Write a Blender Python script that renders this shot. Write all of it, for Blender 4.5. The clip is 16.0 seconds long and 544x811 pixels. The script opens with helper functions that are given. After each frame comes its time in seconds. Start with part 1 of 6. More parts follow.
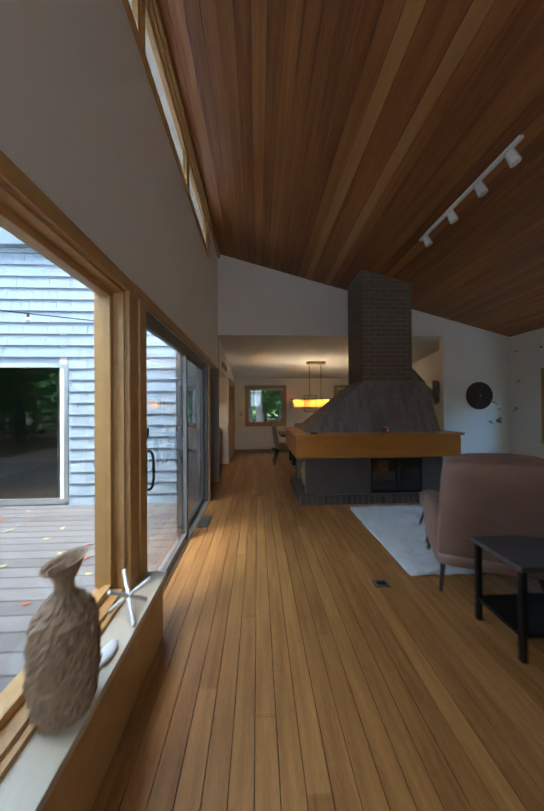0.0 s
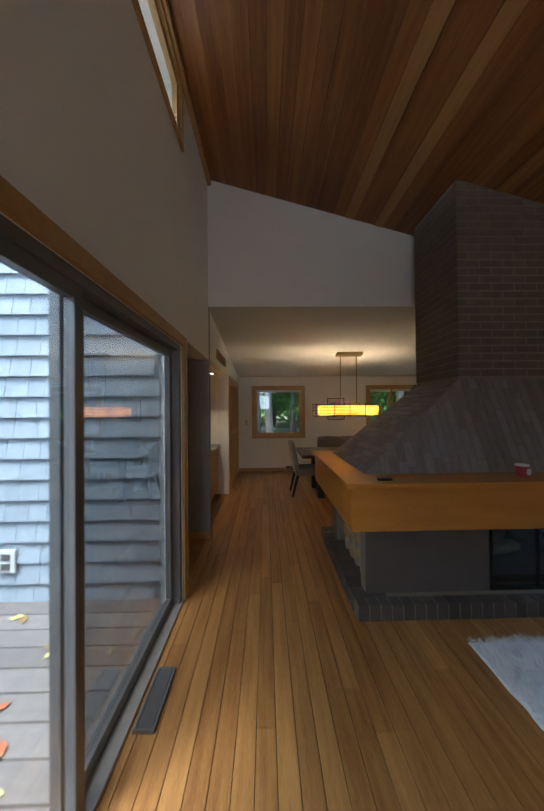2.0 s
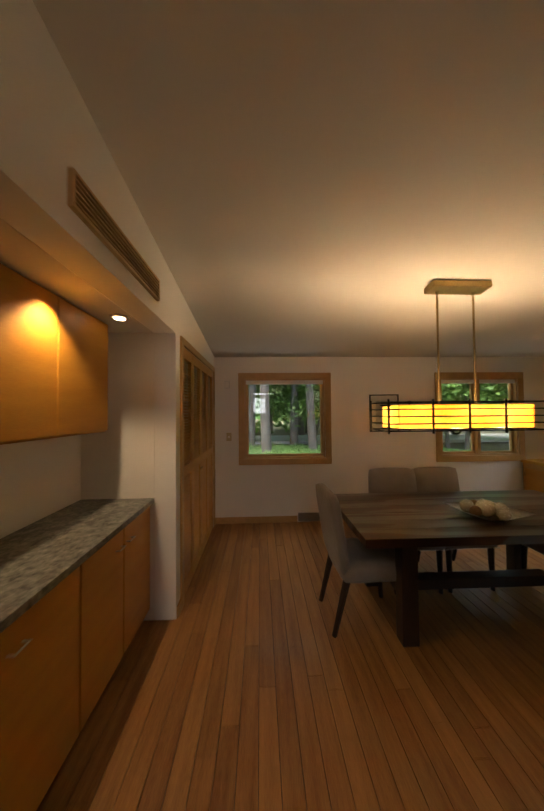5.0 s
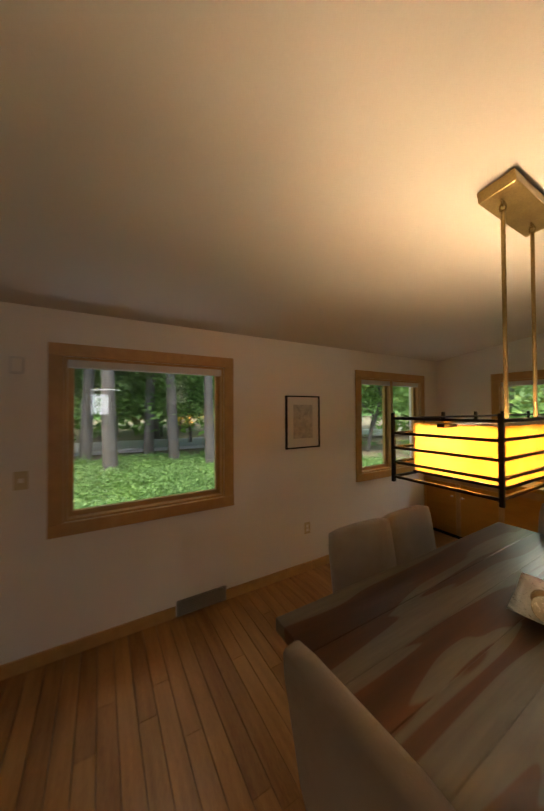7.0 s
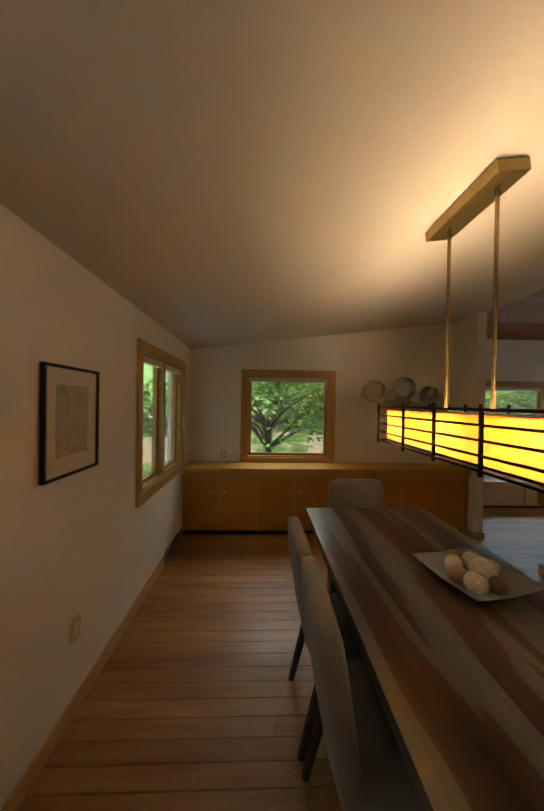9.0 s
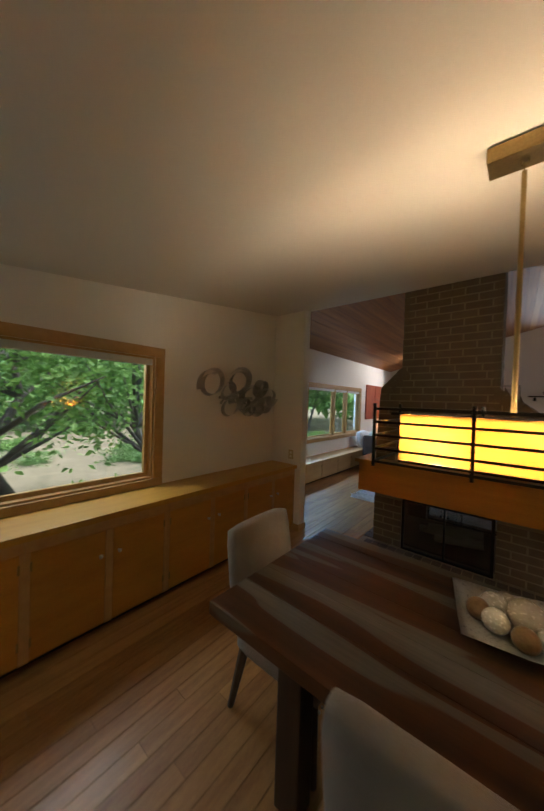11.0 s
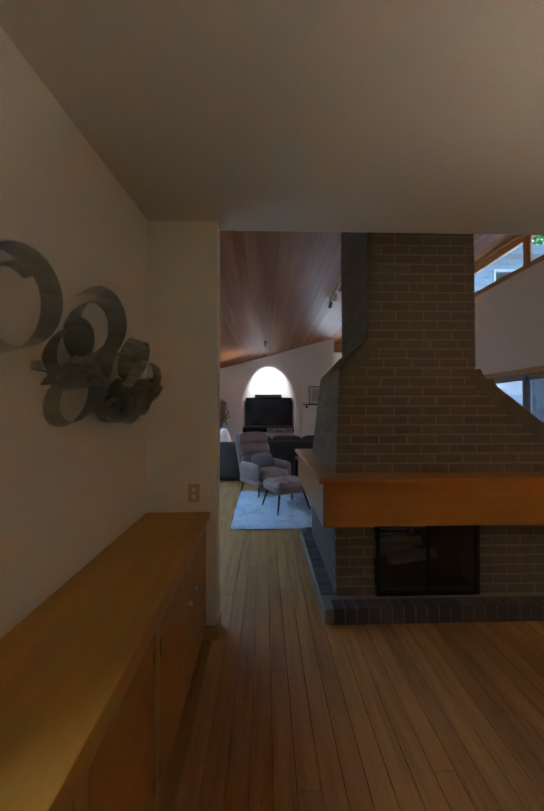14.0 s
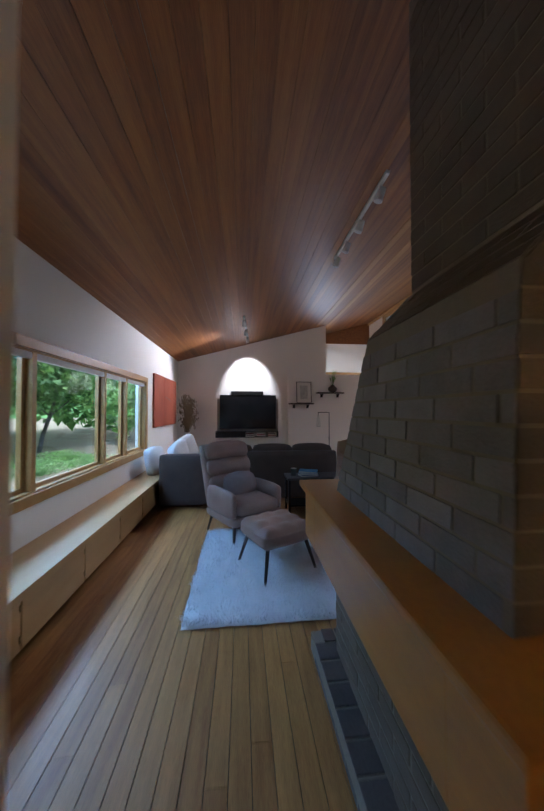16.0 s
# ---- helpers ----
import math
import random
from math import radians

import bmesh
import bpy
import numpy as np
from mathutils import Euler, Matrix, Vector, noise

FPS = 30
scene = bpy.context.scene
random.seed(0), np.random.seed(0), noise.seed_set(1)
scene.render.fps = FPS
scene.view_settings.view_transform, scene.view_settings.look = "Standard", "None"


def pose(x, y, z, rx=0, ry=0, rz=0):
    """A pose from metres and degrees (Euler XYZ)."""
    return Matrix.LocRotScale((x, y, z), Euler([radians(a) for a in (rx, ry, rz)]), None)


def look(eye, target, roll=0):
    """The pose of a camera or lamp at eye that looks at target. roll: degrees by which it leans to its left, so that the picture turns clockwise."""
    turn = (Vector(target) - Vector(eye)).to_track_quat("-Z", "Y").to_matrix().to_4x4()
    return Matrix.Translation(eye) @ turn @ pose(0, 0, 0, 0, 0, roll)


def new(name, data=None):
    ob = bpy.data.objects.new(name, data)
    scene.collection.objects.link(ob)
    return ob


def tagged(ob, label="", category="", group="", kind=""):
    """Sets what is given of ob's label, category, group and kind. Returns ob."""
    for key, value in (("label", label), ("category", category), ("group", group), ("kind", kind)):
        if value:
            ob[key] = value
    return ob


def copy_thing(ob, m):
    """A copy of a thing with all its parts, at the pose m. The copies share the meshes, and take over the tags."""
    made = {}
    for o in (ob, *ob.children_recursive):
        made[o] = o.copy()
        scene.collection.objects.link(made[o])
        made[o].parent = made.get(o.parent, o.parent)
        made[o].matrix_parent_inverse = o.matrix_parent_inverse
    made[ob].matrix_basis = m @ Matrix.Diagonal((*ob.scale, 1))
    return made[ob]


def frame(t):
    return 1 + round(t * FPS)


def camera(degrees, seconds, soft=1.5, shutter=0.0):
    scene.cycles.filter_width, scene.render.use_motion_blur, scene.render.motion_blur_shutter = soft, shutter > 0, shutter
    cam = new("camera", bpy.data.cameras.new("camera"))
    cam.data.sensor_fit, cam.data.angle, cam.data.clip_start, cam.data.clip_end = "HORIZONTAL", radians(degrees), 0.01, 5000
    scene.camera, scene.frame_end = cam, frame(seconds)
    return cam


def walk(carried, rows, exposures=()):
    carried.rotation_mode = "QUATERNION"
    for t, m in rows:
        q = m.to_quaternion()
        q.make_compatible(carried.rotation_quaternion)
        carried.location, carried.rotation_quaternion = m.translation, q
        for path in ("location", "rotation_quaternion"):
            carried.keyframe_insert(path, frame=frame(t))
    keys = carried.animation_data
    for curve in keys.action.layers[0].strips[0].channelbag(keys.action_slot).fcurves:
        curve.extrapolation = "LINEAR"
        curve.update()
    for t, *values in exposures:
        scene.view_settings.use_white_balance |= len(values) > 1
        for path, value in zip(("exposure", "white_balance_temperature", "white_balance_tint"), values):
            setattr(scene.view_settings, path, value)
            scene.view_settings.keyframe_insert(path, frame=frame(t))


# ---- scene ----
cam = camera(86.2, 16.0, soft=2.1, shutter=0.4)
PATH = [
    (0, (-0.143, 2.119, 1.402), (-0.045, 4.116, 1.414), -0.4),
    (0.5, (-0.159, 2.707, 1.461), (-0.095, 4.706, 1.486), -0.5),
    (1, (-0.163, 3.162, 1.511), (-0.104, 5.161, 1.537), -0.6),
    (1.5, (-0.197, 3.637, 1.543), (-0.146, 5.636, 1.565), -0.6),
    (2, (-0.201, 4.141, 1.548), (-0.158, 6.14, 1.566), -0.5),
    (2.5, (-0.227, 4.67, 1.493), (-0.192, 6.669, 1.535), -0.5),
    (3, (-0.223, 5.153, 1.501), (-0.201, 7.152, 1.541), -0.6),
    (3.5, (-0.236, 5.666, 1.507), (-0.221, 7.665, 1.551), -0.6),
    (3.7, (-0.249, 5.868, 1.523), (-0.23, 7.868, 1.558), -0.6),
    (5.8, (-0.216, 7.928, 1.559), (0.042, 9.91, 1.617), -0.2),
    (6, (-0.21, 8.091, 1.58), (0.138, 10.059, 1.637), -0.3),
    (6.5, (-0.245, 8.507, 1.632), (0.399, 10.4, 1.679), -0.5),
    (7, (-0.245, 8.897, 1.641), (0.77, 10.62, 1.67), -0.3),
    (7.5, (-0.225, 9.317, 1.637), (1.207, 10.712, 1.644), -0.2),
    (8, (-0.182, 9.696, 1.609), (1.622, 10.561, 1.604), 0.1),
    (8.5, (-0.109, 10.058, 1.617), (1.858, 10.423, 1.599), 0.7),
    (9, (0.046, 10.349, 1.618), (2.044, 10.278, 1.602), 0.9),
    (9.2, (0.144, 10.443, 1.609), (2.126, 10.172, 1.595), 0.9),
    (11.3, (1.709, 10.764, 1.625), (2.841, 9.117, 1.612), 1.2),
    (11.5, (1.867, 10.689, 1.607), (2.901, 8.977, 1.609), 0.6),
    (12, (2.188, 10.59, 1.603), (2.983, 8.752, 1.61), 0.7),
    (12.5, (2.538, 10.447, 1.572), (3.065, 8.517, 1.588), 0.4),
    (13, (2.825, 10.312, 1.575), (3.093, 8.328, 1.599), 0.2),
    (13.5, (3.017, 10.041, 1.543), (3.074, 8.042, 1.575), 0.0),
    (14, (3.175, 9.682, 1.494), (3.124, 7.683, 1.526), -0.1),
    (14.5, (3.268, 9.296, 1.475), (3.167, 7.299, 1.506), -0.1),
    (15, (3.25, 8.877, 1.482), (3.096, 6.883, 1.513), -0.3),
    (15.5, (3.23, 8.477, 1.465), (3.038, 6.487, 1.505), -0.1),
    (16, (3.183, 8.053, 1.483), (2.981, 6.064, 1.519), -0.0),
]
walk(cam, [(t, look(eye, target, roll)) for t, eye, target, roll in PATH], [(0.0, 1.0, 5450, 5), (1.5, 0.95, 5350, 5), (3.2, 1.15, 6700, 10), (6.0, 1.05, 7000, 13), (9.0, 0.88, 7000, 13), (11.5, 0.9, 5800, 10), (13.5, 1.1, 5250, 10), (14.8, 1.35, 5300, 11), (16.0, 1.25, 5250, 14)])

# ---- exposure, world, sun ----
world = bpy.data.worlds.new("sky")
scene.world = world
world.use_nodes = True
wn = world.node_tree.nodes
sky = wn.new("ShaderNodeTexSky")
sky.sky_type, sky.sun_disc = "NISHITA", False
sky.sun_elevation, sky.sun_rotation = radians(66), radians(213.7)
sky.air_density, sky.dust_density = 1.0, 2.0
world.node_tree.links.new(sky.outputs[0], wn["Background"].inputs[0])
wn["Background"].inputs[1].default_value = 0.40
sun = new("sun", bpy.data.lights.new("sun", "SUN"))
sun.data.energy, sun.data.angle, sun.data.color = 4.8, radians(25), (1.0, 0.96, 0.9)
sun.matrix_world = look((0, 0, 30), (7.4, 11.1, 0))


def lamp(name, kind, energy, colour, m, **more):
    ob = new(name, bpy.data.lights.new(name, kind))
    ob.data.energy, ob.data.color, ob.matrix_world = energy, colour, m
    for key, value in more.items():
        if key == "size":
            ob.data.shadow_soft_size = value
        if key == "cone":
            ob.data.spot_size, ob.data.spot_blend = radians(value), 0.5
    return ob


WARM = (1.0, 0.74, 0.46)
for lx in (0.88, 1.29, 1.70):
    lamp("pendant_bulb", "POINT", 33, WARM, pose(lx, 9.43, 1.50), size=0.05)
# Panel above the baffle, standing in for bulb light through the lamp's top.
up = lamp("pendant_uplight", "AREA", 3.2, (1.0, 0.68, 0.36), look((1.29, 9.43, 1.605), (1.29, 9.4301, 3.0)))
up.data.shape, up.data.size, up.data.size_y = "RECTANGLE", 0.9, 0.18
lamp("tv_wall_spot", "SPOT", 70, (1.0, 0.93, 0.85), look((3.05, 1.20, 3.08), (3.04, 0.33, 2.26)), size=0.03, cone=66)


def sky_lamp(name, energy, centre, way, w, h, colour=(0.74, 0.87, 1.0)):
    """Added soft panel outside an opening, often under the eave; stands for outdoor light."""
    ob = lamp(name, "AREA", energy, colour, look(centre, Vector(centre) + Vector(way)))
    ob.data.shape, ob.data.size, ob.data.size_y = "RECTANGLE", w, h
    return ob


sky_lamp("sky_east_band", 84, (5.75, 4.90, 2.60), (-0.95, 0, -0.30), 4.2, 0.9, (0.36, 0.64, 1.0))
# Low panel facing up, standing in for light bounced off the lawn.
sky_lamp("lawn_bounce_panel_east", 11, (5.70, 4.90, 0.10), (-0.80, 0, 0.60), 4.2, 0.7)
sky_lamp("sky_south_entry", 34, (-0.05, -1.30, 2.05), (0, 0.86, -0.50), 1.2, 1.3, (0.90, 0.95, 1.0))
# Panel hung out over the deck, standing in for open sky.
sky_lamp("sky_panel_west", 115, (-6.4, 4.3, 3.7), (1.0, -0.04, -0.34), 4.0, 2.4, (0.82, 0.92, 1.0))
sky_lamp("sky_west_deck", 48, (-1.70, 4.35, 2.75), (0.86, 0, -0.50), 4.4, 0.7, (0.90, 0.95, 1.0))
sky_lamp("sky_north", 10, (1.5, 11.95, 2.50), (0, -0.82, -0.57), 4.2, 0.6, (0.92, 0.95, 0.92))
sky_lamp("lawn_bounce_panel_north", 7, (1.5, 12.05, 0.25), (0, -0.80, 0.60), 4.2, 0.6)
sky_lamp("sky_dining_east", 15, (4.60, 10.0, 2.30), (-0.86, 0.2, -0.46), 1.2, 0.6, (0.92, 0.95, 0.92))
lamp("art_spot", "SPOT", 75, (1.0, 0.93, 0.88), look((3.12, 1.52, 2.94), (4.85, 2.3, 1.7)), size=0.03, cone=100)
lamp("bar_downlight", "SPOT", 12, WARM, look((-1.2, 8.6, 2.08), (-1.2, 8.6, 0)), size=0.04, cone=120)


# ---- materials ----
def shade_tree(name):
    m = bpy.data.materials.new(name)
    m.use_nodes = True
    return m, m.node_tree.nodes, m.node_tree.links, m.node_tree.nodes["Principled BSDF"]


def surface(name, low, high, rough=0.6, metal=0.0, scale=6.0, stretch=(1, 1, 1), fine=60.0, bump=0.15, vary=0.0, island=False, coat=0.0, sheen=0.0):
    """Two scales of noise between two colours, piece to piece variation, fine relief."""
    m, n, l, b = shade_tree(name)
    tc = n.new("ShaderNodeTexCoord")
    mp = n.new("ShaderNodeMapping")
    mp.inputs["Scale"].default_value = stretch
    geo = n.new("ShaderNodeNewGeometry")
    l.new(geo.outputs["Position"], mp.inputs[0])
    big, small = n.new("ShaderNodeTexNoise"), n.new("ShaderNodeTexNoise")
    big.inputs["Scale"].default_value, small.inputs["Scale"].default_value = scale, fine
    big.inputs["Detail"].default_value, small.inputs["Detail"].default_value = 5, 4
    l.new(mp.outputs[0], big.inputs[0]), l.new(mp.outputs[0], small.inputs[0])
    add = n.new("ShaderNodeMath")
    add.operation = "MULTIPLY_ADD"
    add.inputs[1].default_value = 0.45
    l.new(small.outputs[0], add.inputs[0])
    sc = n.new("ShaderNodeMath")
    sc.operation = "MULTIPLY"
    sc.inputs[1].default_value = 0.55
    l.new(big.outputs[0], sc.inputs[0])
    l.new(sc.outputs[0], add.inputs[2])
    fac = add.outputs[0]
    if vary:
        if island:
            src = geo.outputs["Random Per Island"]
        else:
            oi = n.new("ShaderNodeObjectInfo")
            src = oi.outputs["Random"]
        va = n.new("ShaderNodeMath")
        va.operation = "MULTIPLY_ADD"
        va.inputs[1].default_value = vary
        l.new(src, va.inputs[0])
        sb = n.new("ShaderNodeMath")
        sb.operation = "SUBTRACT"
        sb.inputs[1].default_value = vary / 2
        l.new(fac, sb.inputs[0])
        l.new(sb.outputs[0], va.inputs[2])
        fac = va.outputs[0]
    ramp = n.new("ShaderNodeValToRGB")
    ramp.color_ramp.elements[0].position, ramp.color_ramp.elements[1].position = 0.28, 0.74
    ramp.color_ramp.elements[0].color, ramp.color_ramp.elements[1].color = (*low, 1), (*high, 1)
    l.new(fac, ramp.inputs[0])
    l.new(ramp.outputs[0], b.inputs["Base Color"])
    rr = n.new("ShaderNodeMath")
    rr.operation = "MULTIPLY_ADD"
    rr.inputs[1].default_value, rr.inputs[2].default_value = 0.2, rough - 0.1
    l.new(small.outputs[0], rr.inputs[0])
    l.new(rr.outputs[0], b.inputs["Roughness"])
    b.inputs["Metallic"].default_value = metal
    b.inputs["Coat Weight"].default_value, b.inputs["Sheen Weight"].default_value = coat, sheen
    if bump:
        bp = n.new("ShaderNodeBump")
        bp.inputs["Strength"].default_value, bp.inputs["Distance"].default_value = bump, 0.01
        l.new(small.outputs[0], bp.inputs["Height"])
        l.new(bp.outputs[0], b.inputs["Normal"])
    return m


def glass(name, tint=(0.93, 0.95, 0.95), gloss=1.0):
    m, n, l, b = shade_tree(name)
    n.remove(b)
    tr, gl, mx, fr = n.new("ShaderNodeBsdfTransparent"), n.new("ShaderNodeBsdfGlossy"), n.new("ShaderNodeMixShader"), n.new("ShaderNodeLayerWeight")
    tr.inputs[0].default_value = (*tint, 1)
    gl.inputs["Roughness"].default_value = 0.01
    fr.inputs["Blend"].default_value = 0.5
    pw, mu = n.new("ShaderNodeMath"), n.new("ShaderNodeMath")
    pw.operation, mu.operation = "POWER", "MULTIPLY_ADD"
    pw.inputs[1].default_value = 5.0
    mu.inputs[1].default_value, mu.inputs[2].default_value = 0.7 * gloss, 0.035 * gloss
    l.new(fr.outputs["Facing"], pw.inputs[0]), l.new(pw.outputs[0], mu.inputs[0]), l.new(mu.outputs[0], mx.inputs[0])
    l.new(tr.outputs[0], mx.inputs[1]), l.new(gl.outputs[0], mx.inputs[2])
    l.new(mx.outputs[0], n["Material Output"].inputs[0])
    return m


def glow(name, colour, strength):
    m, n, l, b = shade_tree(name)
    b.inputs["Base Color"].default_value = (*colour, 1)
    b.inputs["Emission Color"].default_value = (*colour, 1)
    b.inputs["Emission Strength"].default_value = strength
    return m


# Walls raised and ceilings lowered in tone to even out the pendant's light.
PAINT = surface("wall_paint", (0.78, 0.74, 0.68), (0.84, 0.80, 0.74), 0.75, scale=1.2, fine=220, bump=0.05)
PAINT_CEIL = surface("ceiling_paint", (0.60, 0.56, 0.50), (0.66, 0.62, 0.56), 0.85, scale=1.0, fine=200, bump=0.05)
PAINT_DARK = surface("charcoal_paint_and_shade", (0.26, 0.25, 0.24), (0.31, 0.30, 0.285), 0.7, scale=1.5, fine=200, bump=0.05)
OAK = surface("floor_oak", (0.20, 0.077, 0.018), (0.50, 0.255, 0.074), 0.46, scale=3.0, stretch=(9, 0.7, 9), fine=38, bump=0.05, vary=0.20, coat=0.06)
OAK_J = surface("floor_oak_joined", (0.20, 0.077, 0.018), (0.50, 0.255, 0.074), 0.46, scale=3.0, stretch=(9, 0.7, 9), fine=38, bump=0.06, vary=0.20, island=True, coat=0.06)
CEDAR = surface("ceiling_cedar", (0.125, 0.038, 0.010), (0.37, 0.152, 0.038), 0.5, scale=2.5, stretch=(9, 0.35, 9), fine=30, bump=0.05, vary=0.22, island=True)
TRIM = surface("fir_trim", (0.38, 0.205, 0.062), (0.55, 0.325, 0.115), 0.42, scale=3.0, stretch=(5, 5, 5), fine=50, bump=0.05, vary=0.15)
FIR = surface("fir_casework", (0.40, 0.168, 0.017), (0.55, 0.262, 0.036), 0.42, scale=2.5, stretch=(4, 1, 6), fine=60, bump=0.05, vary=0.12)
FIR_PALE = surface("pale_fir_bench", (0.46, 0.27, 0.105), (0.60, 0.38, 0.165), 0.45, scale=2.5, stretch=(4, 1, 4), fine=60, bump=0.05)
SILL_CREAM = surface("pale_sill_paint", (0.52, 0.45, 0.33), (0.64, 0.56, 0.43), 0.5, scale=3, fine=80, bump=0.03)
MANTEL = surface("mantel_fir", (0.40, 0.148, 0.017), (0.56, 0.245, 0.036), 0.33, scale=2.2, stretch=(1, 1, 6), fine=55, bump=0.04, coat=0.2)
BRICK = surface("brown_brick", (0.115, 0.086, 0.062), (0.185, 0.140, 0.101), 0.75, scale=9, fine=120, bump=0.5, vary=0.18)
BRICK_J = surface("brown_brick_joined", (0.115, 0.086, 0.062), (0.185, 0.140, 0.101), 0.75, scale=9, fine=120, bump=0.5, vary=0.18, island=True)
MORTAR = surface("mortar", (0.215, 0.178, 0.135), (0.30, 0.25, 0.19), 0.9, scale=14, fine=150, bump=0.4)
# Grey hood brick, lightened in colour to stand in for light on its faces.
HOODBRICK_LIT = surface("grey_hood_brick_lit", (0.185, 0.160, 0.155), (0.315, 0.280, 0.275), 0.62, scale=9, stretch=(5, 1, 1), fine=120, bump=0.45, vary=0.35, island=True)
FIREPANEL = surface("dark_rendered_panel", (0.085, 0.066, 0.056), (0.125, 0.100, 0.086), 0.55, scale=5, fine=130, bump=0.15)
HEARTH = surface("slate_brick", (0.052, 0.040, 0.034), (0.12, 0.096, 0.082), 0.6, scale=9, fine=110, bump=0.4, vary=0.3)
ALU = surface("grey_aluminium", (0.13, 0.125, 0.12), (0.19, 0.18, 0.175), 0.45, metal=0.4, scale=3, fine=160, bump=0.03)
BLACK = surface("black_metal", (0.012, 0.012, 0.012), (0.028, 0.027, 0.026), 0.4, metal=0.6, scale=6, fine=150, bump=0.05)
BRASS = surface("aged_brass", (0.22, 0.15, 0.06), (0.38, 0.27, 0.11), 0.35, metal=0.9, scale=8, fine=120, bump=0.05)
NICKEL = surface("brushed_nickel", (0.46, 0.44, 0.41), (0.64, 0.62, 0.58), 0.42, metal=0.8, scale=10, fine=180, bump=0.08)
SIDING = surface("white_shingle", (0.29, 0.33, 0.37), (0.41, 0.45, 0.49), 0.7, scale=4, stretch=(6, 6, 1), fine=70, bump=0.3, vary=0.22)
DECK = surface("weathered_deck", (0.12, 0.10, 0.09), (0.22, 0.19, 0.17), 0.7, scale=4, stretch=(1, 8, 8), fine=60, bump=0.3, vary=0.35)
FASCIA = surface("grey_metal_fascia", (0.22, 0.25, 0.28), (0.30, 0.33, 0.36), 0.5, scale=3, fine=90, bump=0.05)
GLASS = glass("window_glass")
DIMGLASS = glass("dimmed_room_glass", (0.62, 0.63, 0.62), 2.4)
DOORGLASS = glass("door_glass", (0.86, 0.90, 0.92), 2.0)
FIREGLASS = glass("smoked_glass", (0.72, 0.70, 0.68), 2.2)
SLEEVE = surface("taupe_weave", (0.21, 0.175, 0.145), (0.31, 0.27, 0.23), 0.9, scale=10, fine=420, bump=0.5, sheen=0.3)
WALNUT_LEG = surface("dark_leg_wood", (0.030, 0.016, 0.010), (0.060, 0.034, 0.022), 0.4, scale=6, stretch=(6, 6, 1), fine=60, bump=0.05)
RUGFUR = surface("white_fur", (0.72, 0.73, 0.74), (0.88, 0.89, 0.90), 0.95, scale=9, fine=60, bump=0.6, sheen=0.6)
LEATHER = surface("tan_leather", (0.23, 0.135, 0.100), (0.35, 0.225, 0.175), 0.45, scale=5, fine=160, bump=0.25, coat=0.05)
SOFA_C = surface("charcoal_upholstery", (0.052, 0.034, 0.025), (0.085, 0.058, 0.044), 0.9, scale=6, fine=320, bump=0.35)
LINEN = surface("white_linen", (0.62, 0.60, 0.57), (0.76, 0.74, 0.71), 0.95, scale=6, fine=300, bump=0.4, sheen=0.3)
GRANITE = surface("granite", (0.030, 0.035, 0.030), (0.34, 0.33, 0.28), 0.2, scale=26, fine=90, bump=0.0)


def lit_glass(name, colour):
    """Amber art glass that lets the bulbs' light through, scattered."""
    m, n, l, b = shade_tree(name)
    n.remove(b)
    tl, df, mx, nz, rp = n.new("ShaderNodeBsdfTranslucent"), n.new("ShaderNodeBsdfDiffuse"), n.new("ShaderNodeMixShader"), n.new("ShaderNodeTexNoise"), n.new("ShaderNodeValToRGB")
    nz.inputs["Scale"].default_value = 5.0
    rp.color_ramp.elements[0].position, rp.color_ramp.elements[1].position = 0.3, 0.7
    rp.color_ramp.elements[0].color, rp.color_ramp.elements[1].color = (colour[0] * 0.9, colour[1] * 0.72, colour[2] * 0.5, 1), (*colour, 1)
    geo = n.new("ShaderNodeNewGeometry")
    l.new(geo.outputs["Position"], nz.inputs[0]), l.new(nz.outputs[0], rp.inputs[0])
    l.new(rp.outputs[0], tl.inputs[0]), l.new(rp.outputs[0], df.inputs[0])
    mx.inputs[0].default_value = 0.25
    l.new(tl.outputs[0], mx.inputs[1]), l.new(df.outputs[0], mx.inputs[2]), l.new(mx.outputs[0], n["Material Output"].inputs[0])
    return m


def screen_mesh(name):
    """Fine dark wire, mostly see-through."""
    m, n, l, b = shade_tree(name)
    tr, mx = n.new("ShaderNodeBsdfTransparent"), n.new("ShaderNodeMixShader")
    b.inputs["Base Color"].default_value, b.inputs["Roughness"].default_value = (0.02, 0.02, 0.022, 1), 0.6
    mx.inputs[0].default_value = 0.55
    l.new(tr.outputs[0], mx.inputs[1]), l.new(b.outputs[0], mx.inputs[2]), l.new(mx.outputs[0], n["Material Output"].inputs[0])
    return m


MESHWIRE = screen_mesh("screen_wire")
SHADE = lit_glass("amber_glass_shade", (0.68, 0.49, 0.22))
SCREEN = surface("screen_black", (0.006, 0.006, 0.007), (0.010, 0.010, 0.012), 0.12, scale=2, fine=40, bump=0.0)
IVORY = surface("ivory_plastic", (0.52, 0.42, 0.24), (0.58, 0.48, 0.29), 0.4, scale=6, fine=90, bump=0.0)
PAPER = surface("picture_paper", (0.62, 0.58, 0.52), (0.74, 0.70, 0.64), 0.85, scale=3, fine=90, bump=0.02)
BARK = surface("bark", (0.055, 0.048, 0.042), (0.15, 0.134, 0.118), 0.9, scale=6, stretch=(8, 8, 1), fine=40, bump=0.8)
LEAF = surface("foliage", (0.075, 0.16, 0.036), (0.23, 0.41, 0.10), 0.6, scale=1.2, fine=12, bump=0.0, vary=0.5, island=True)
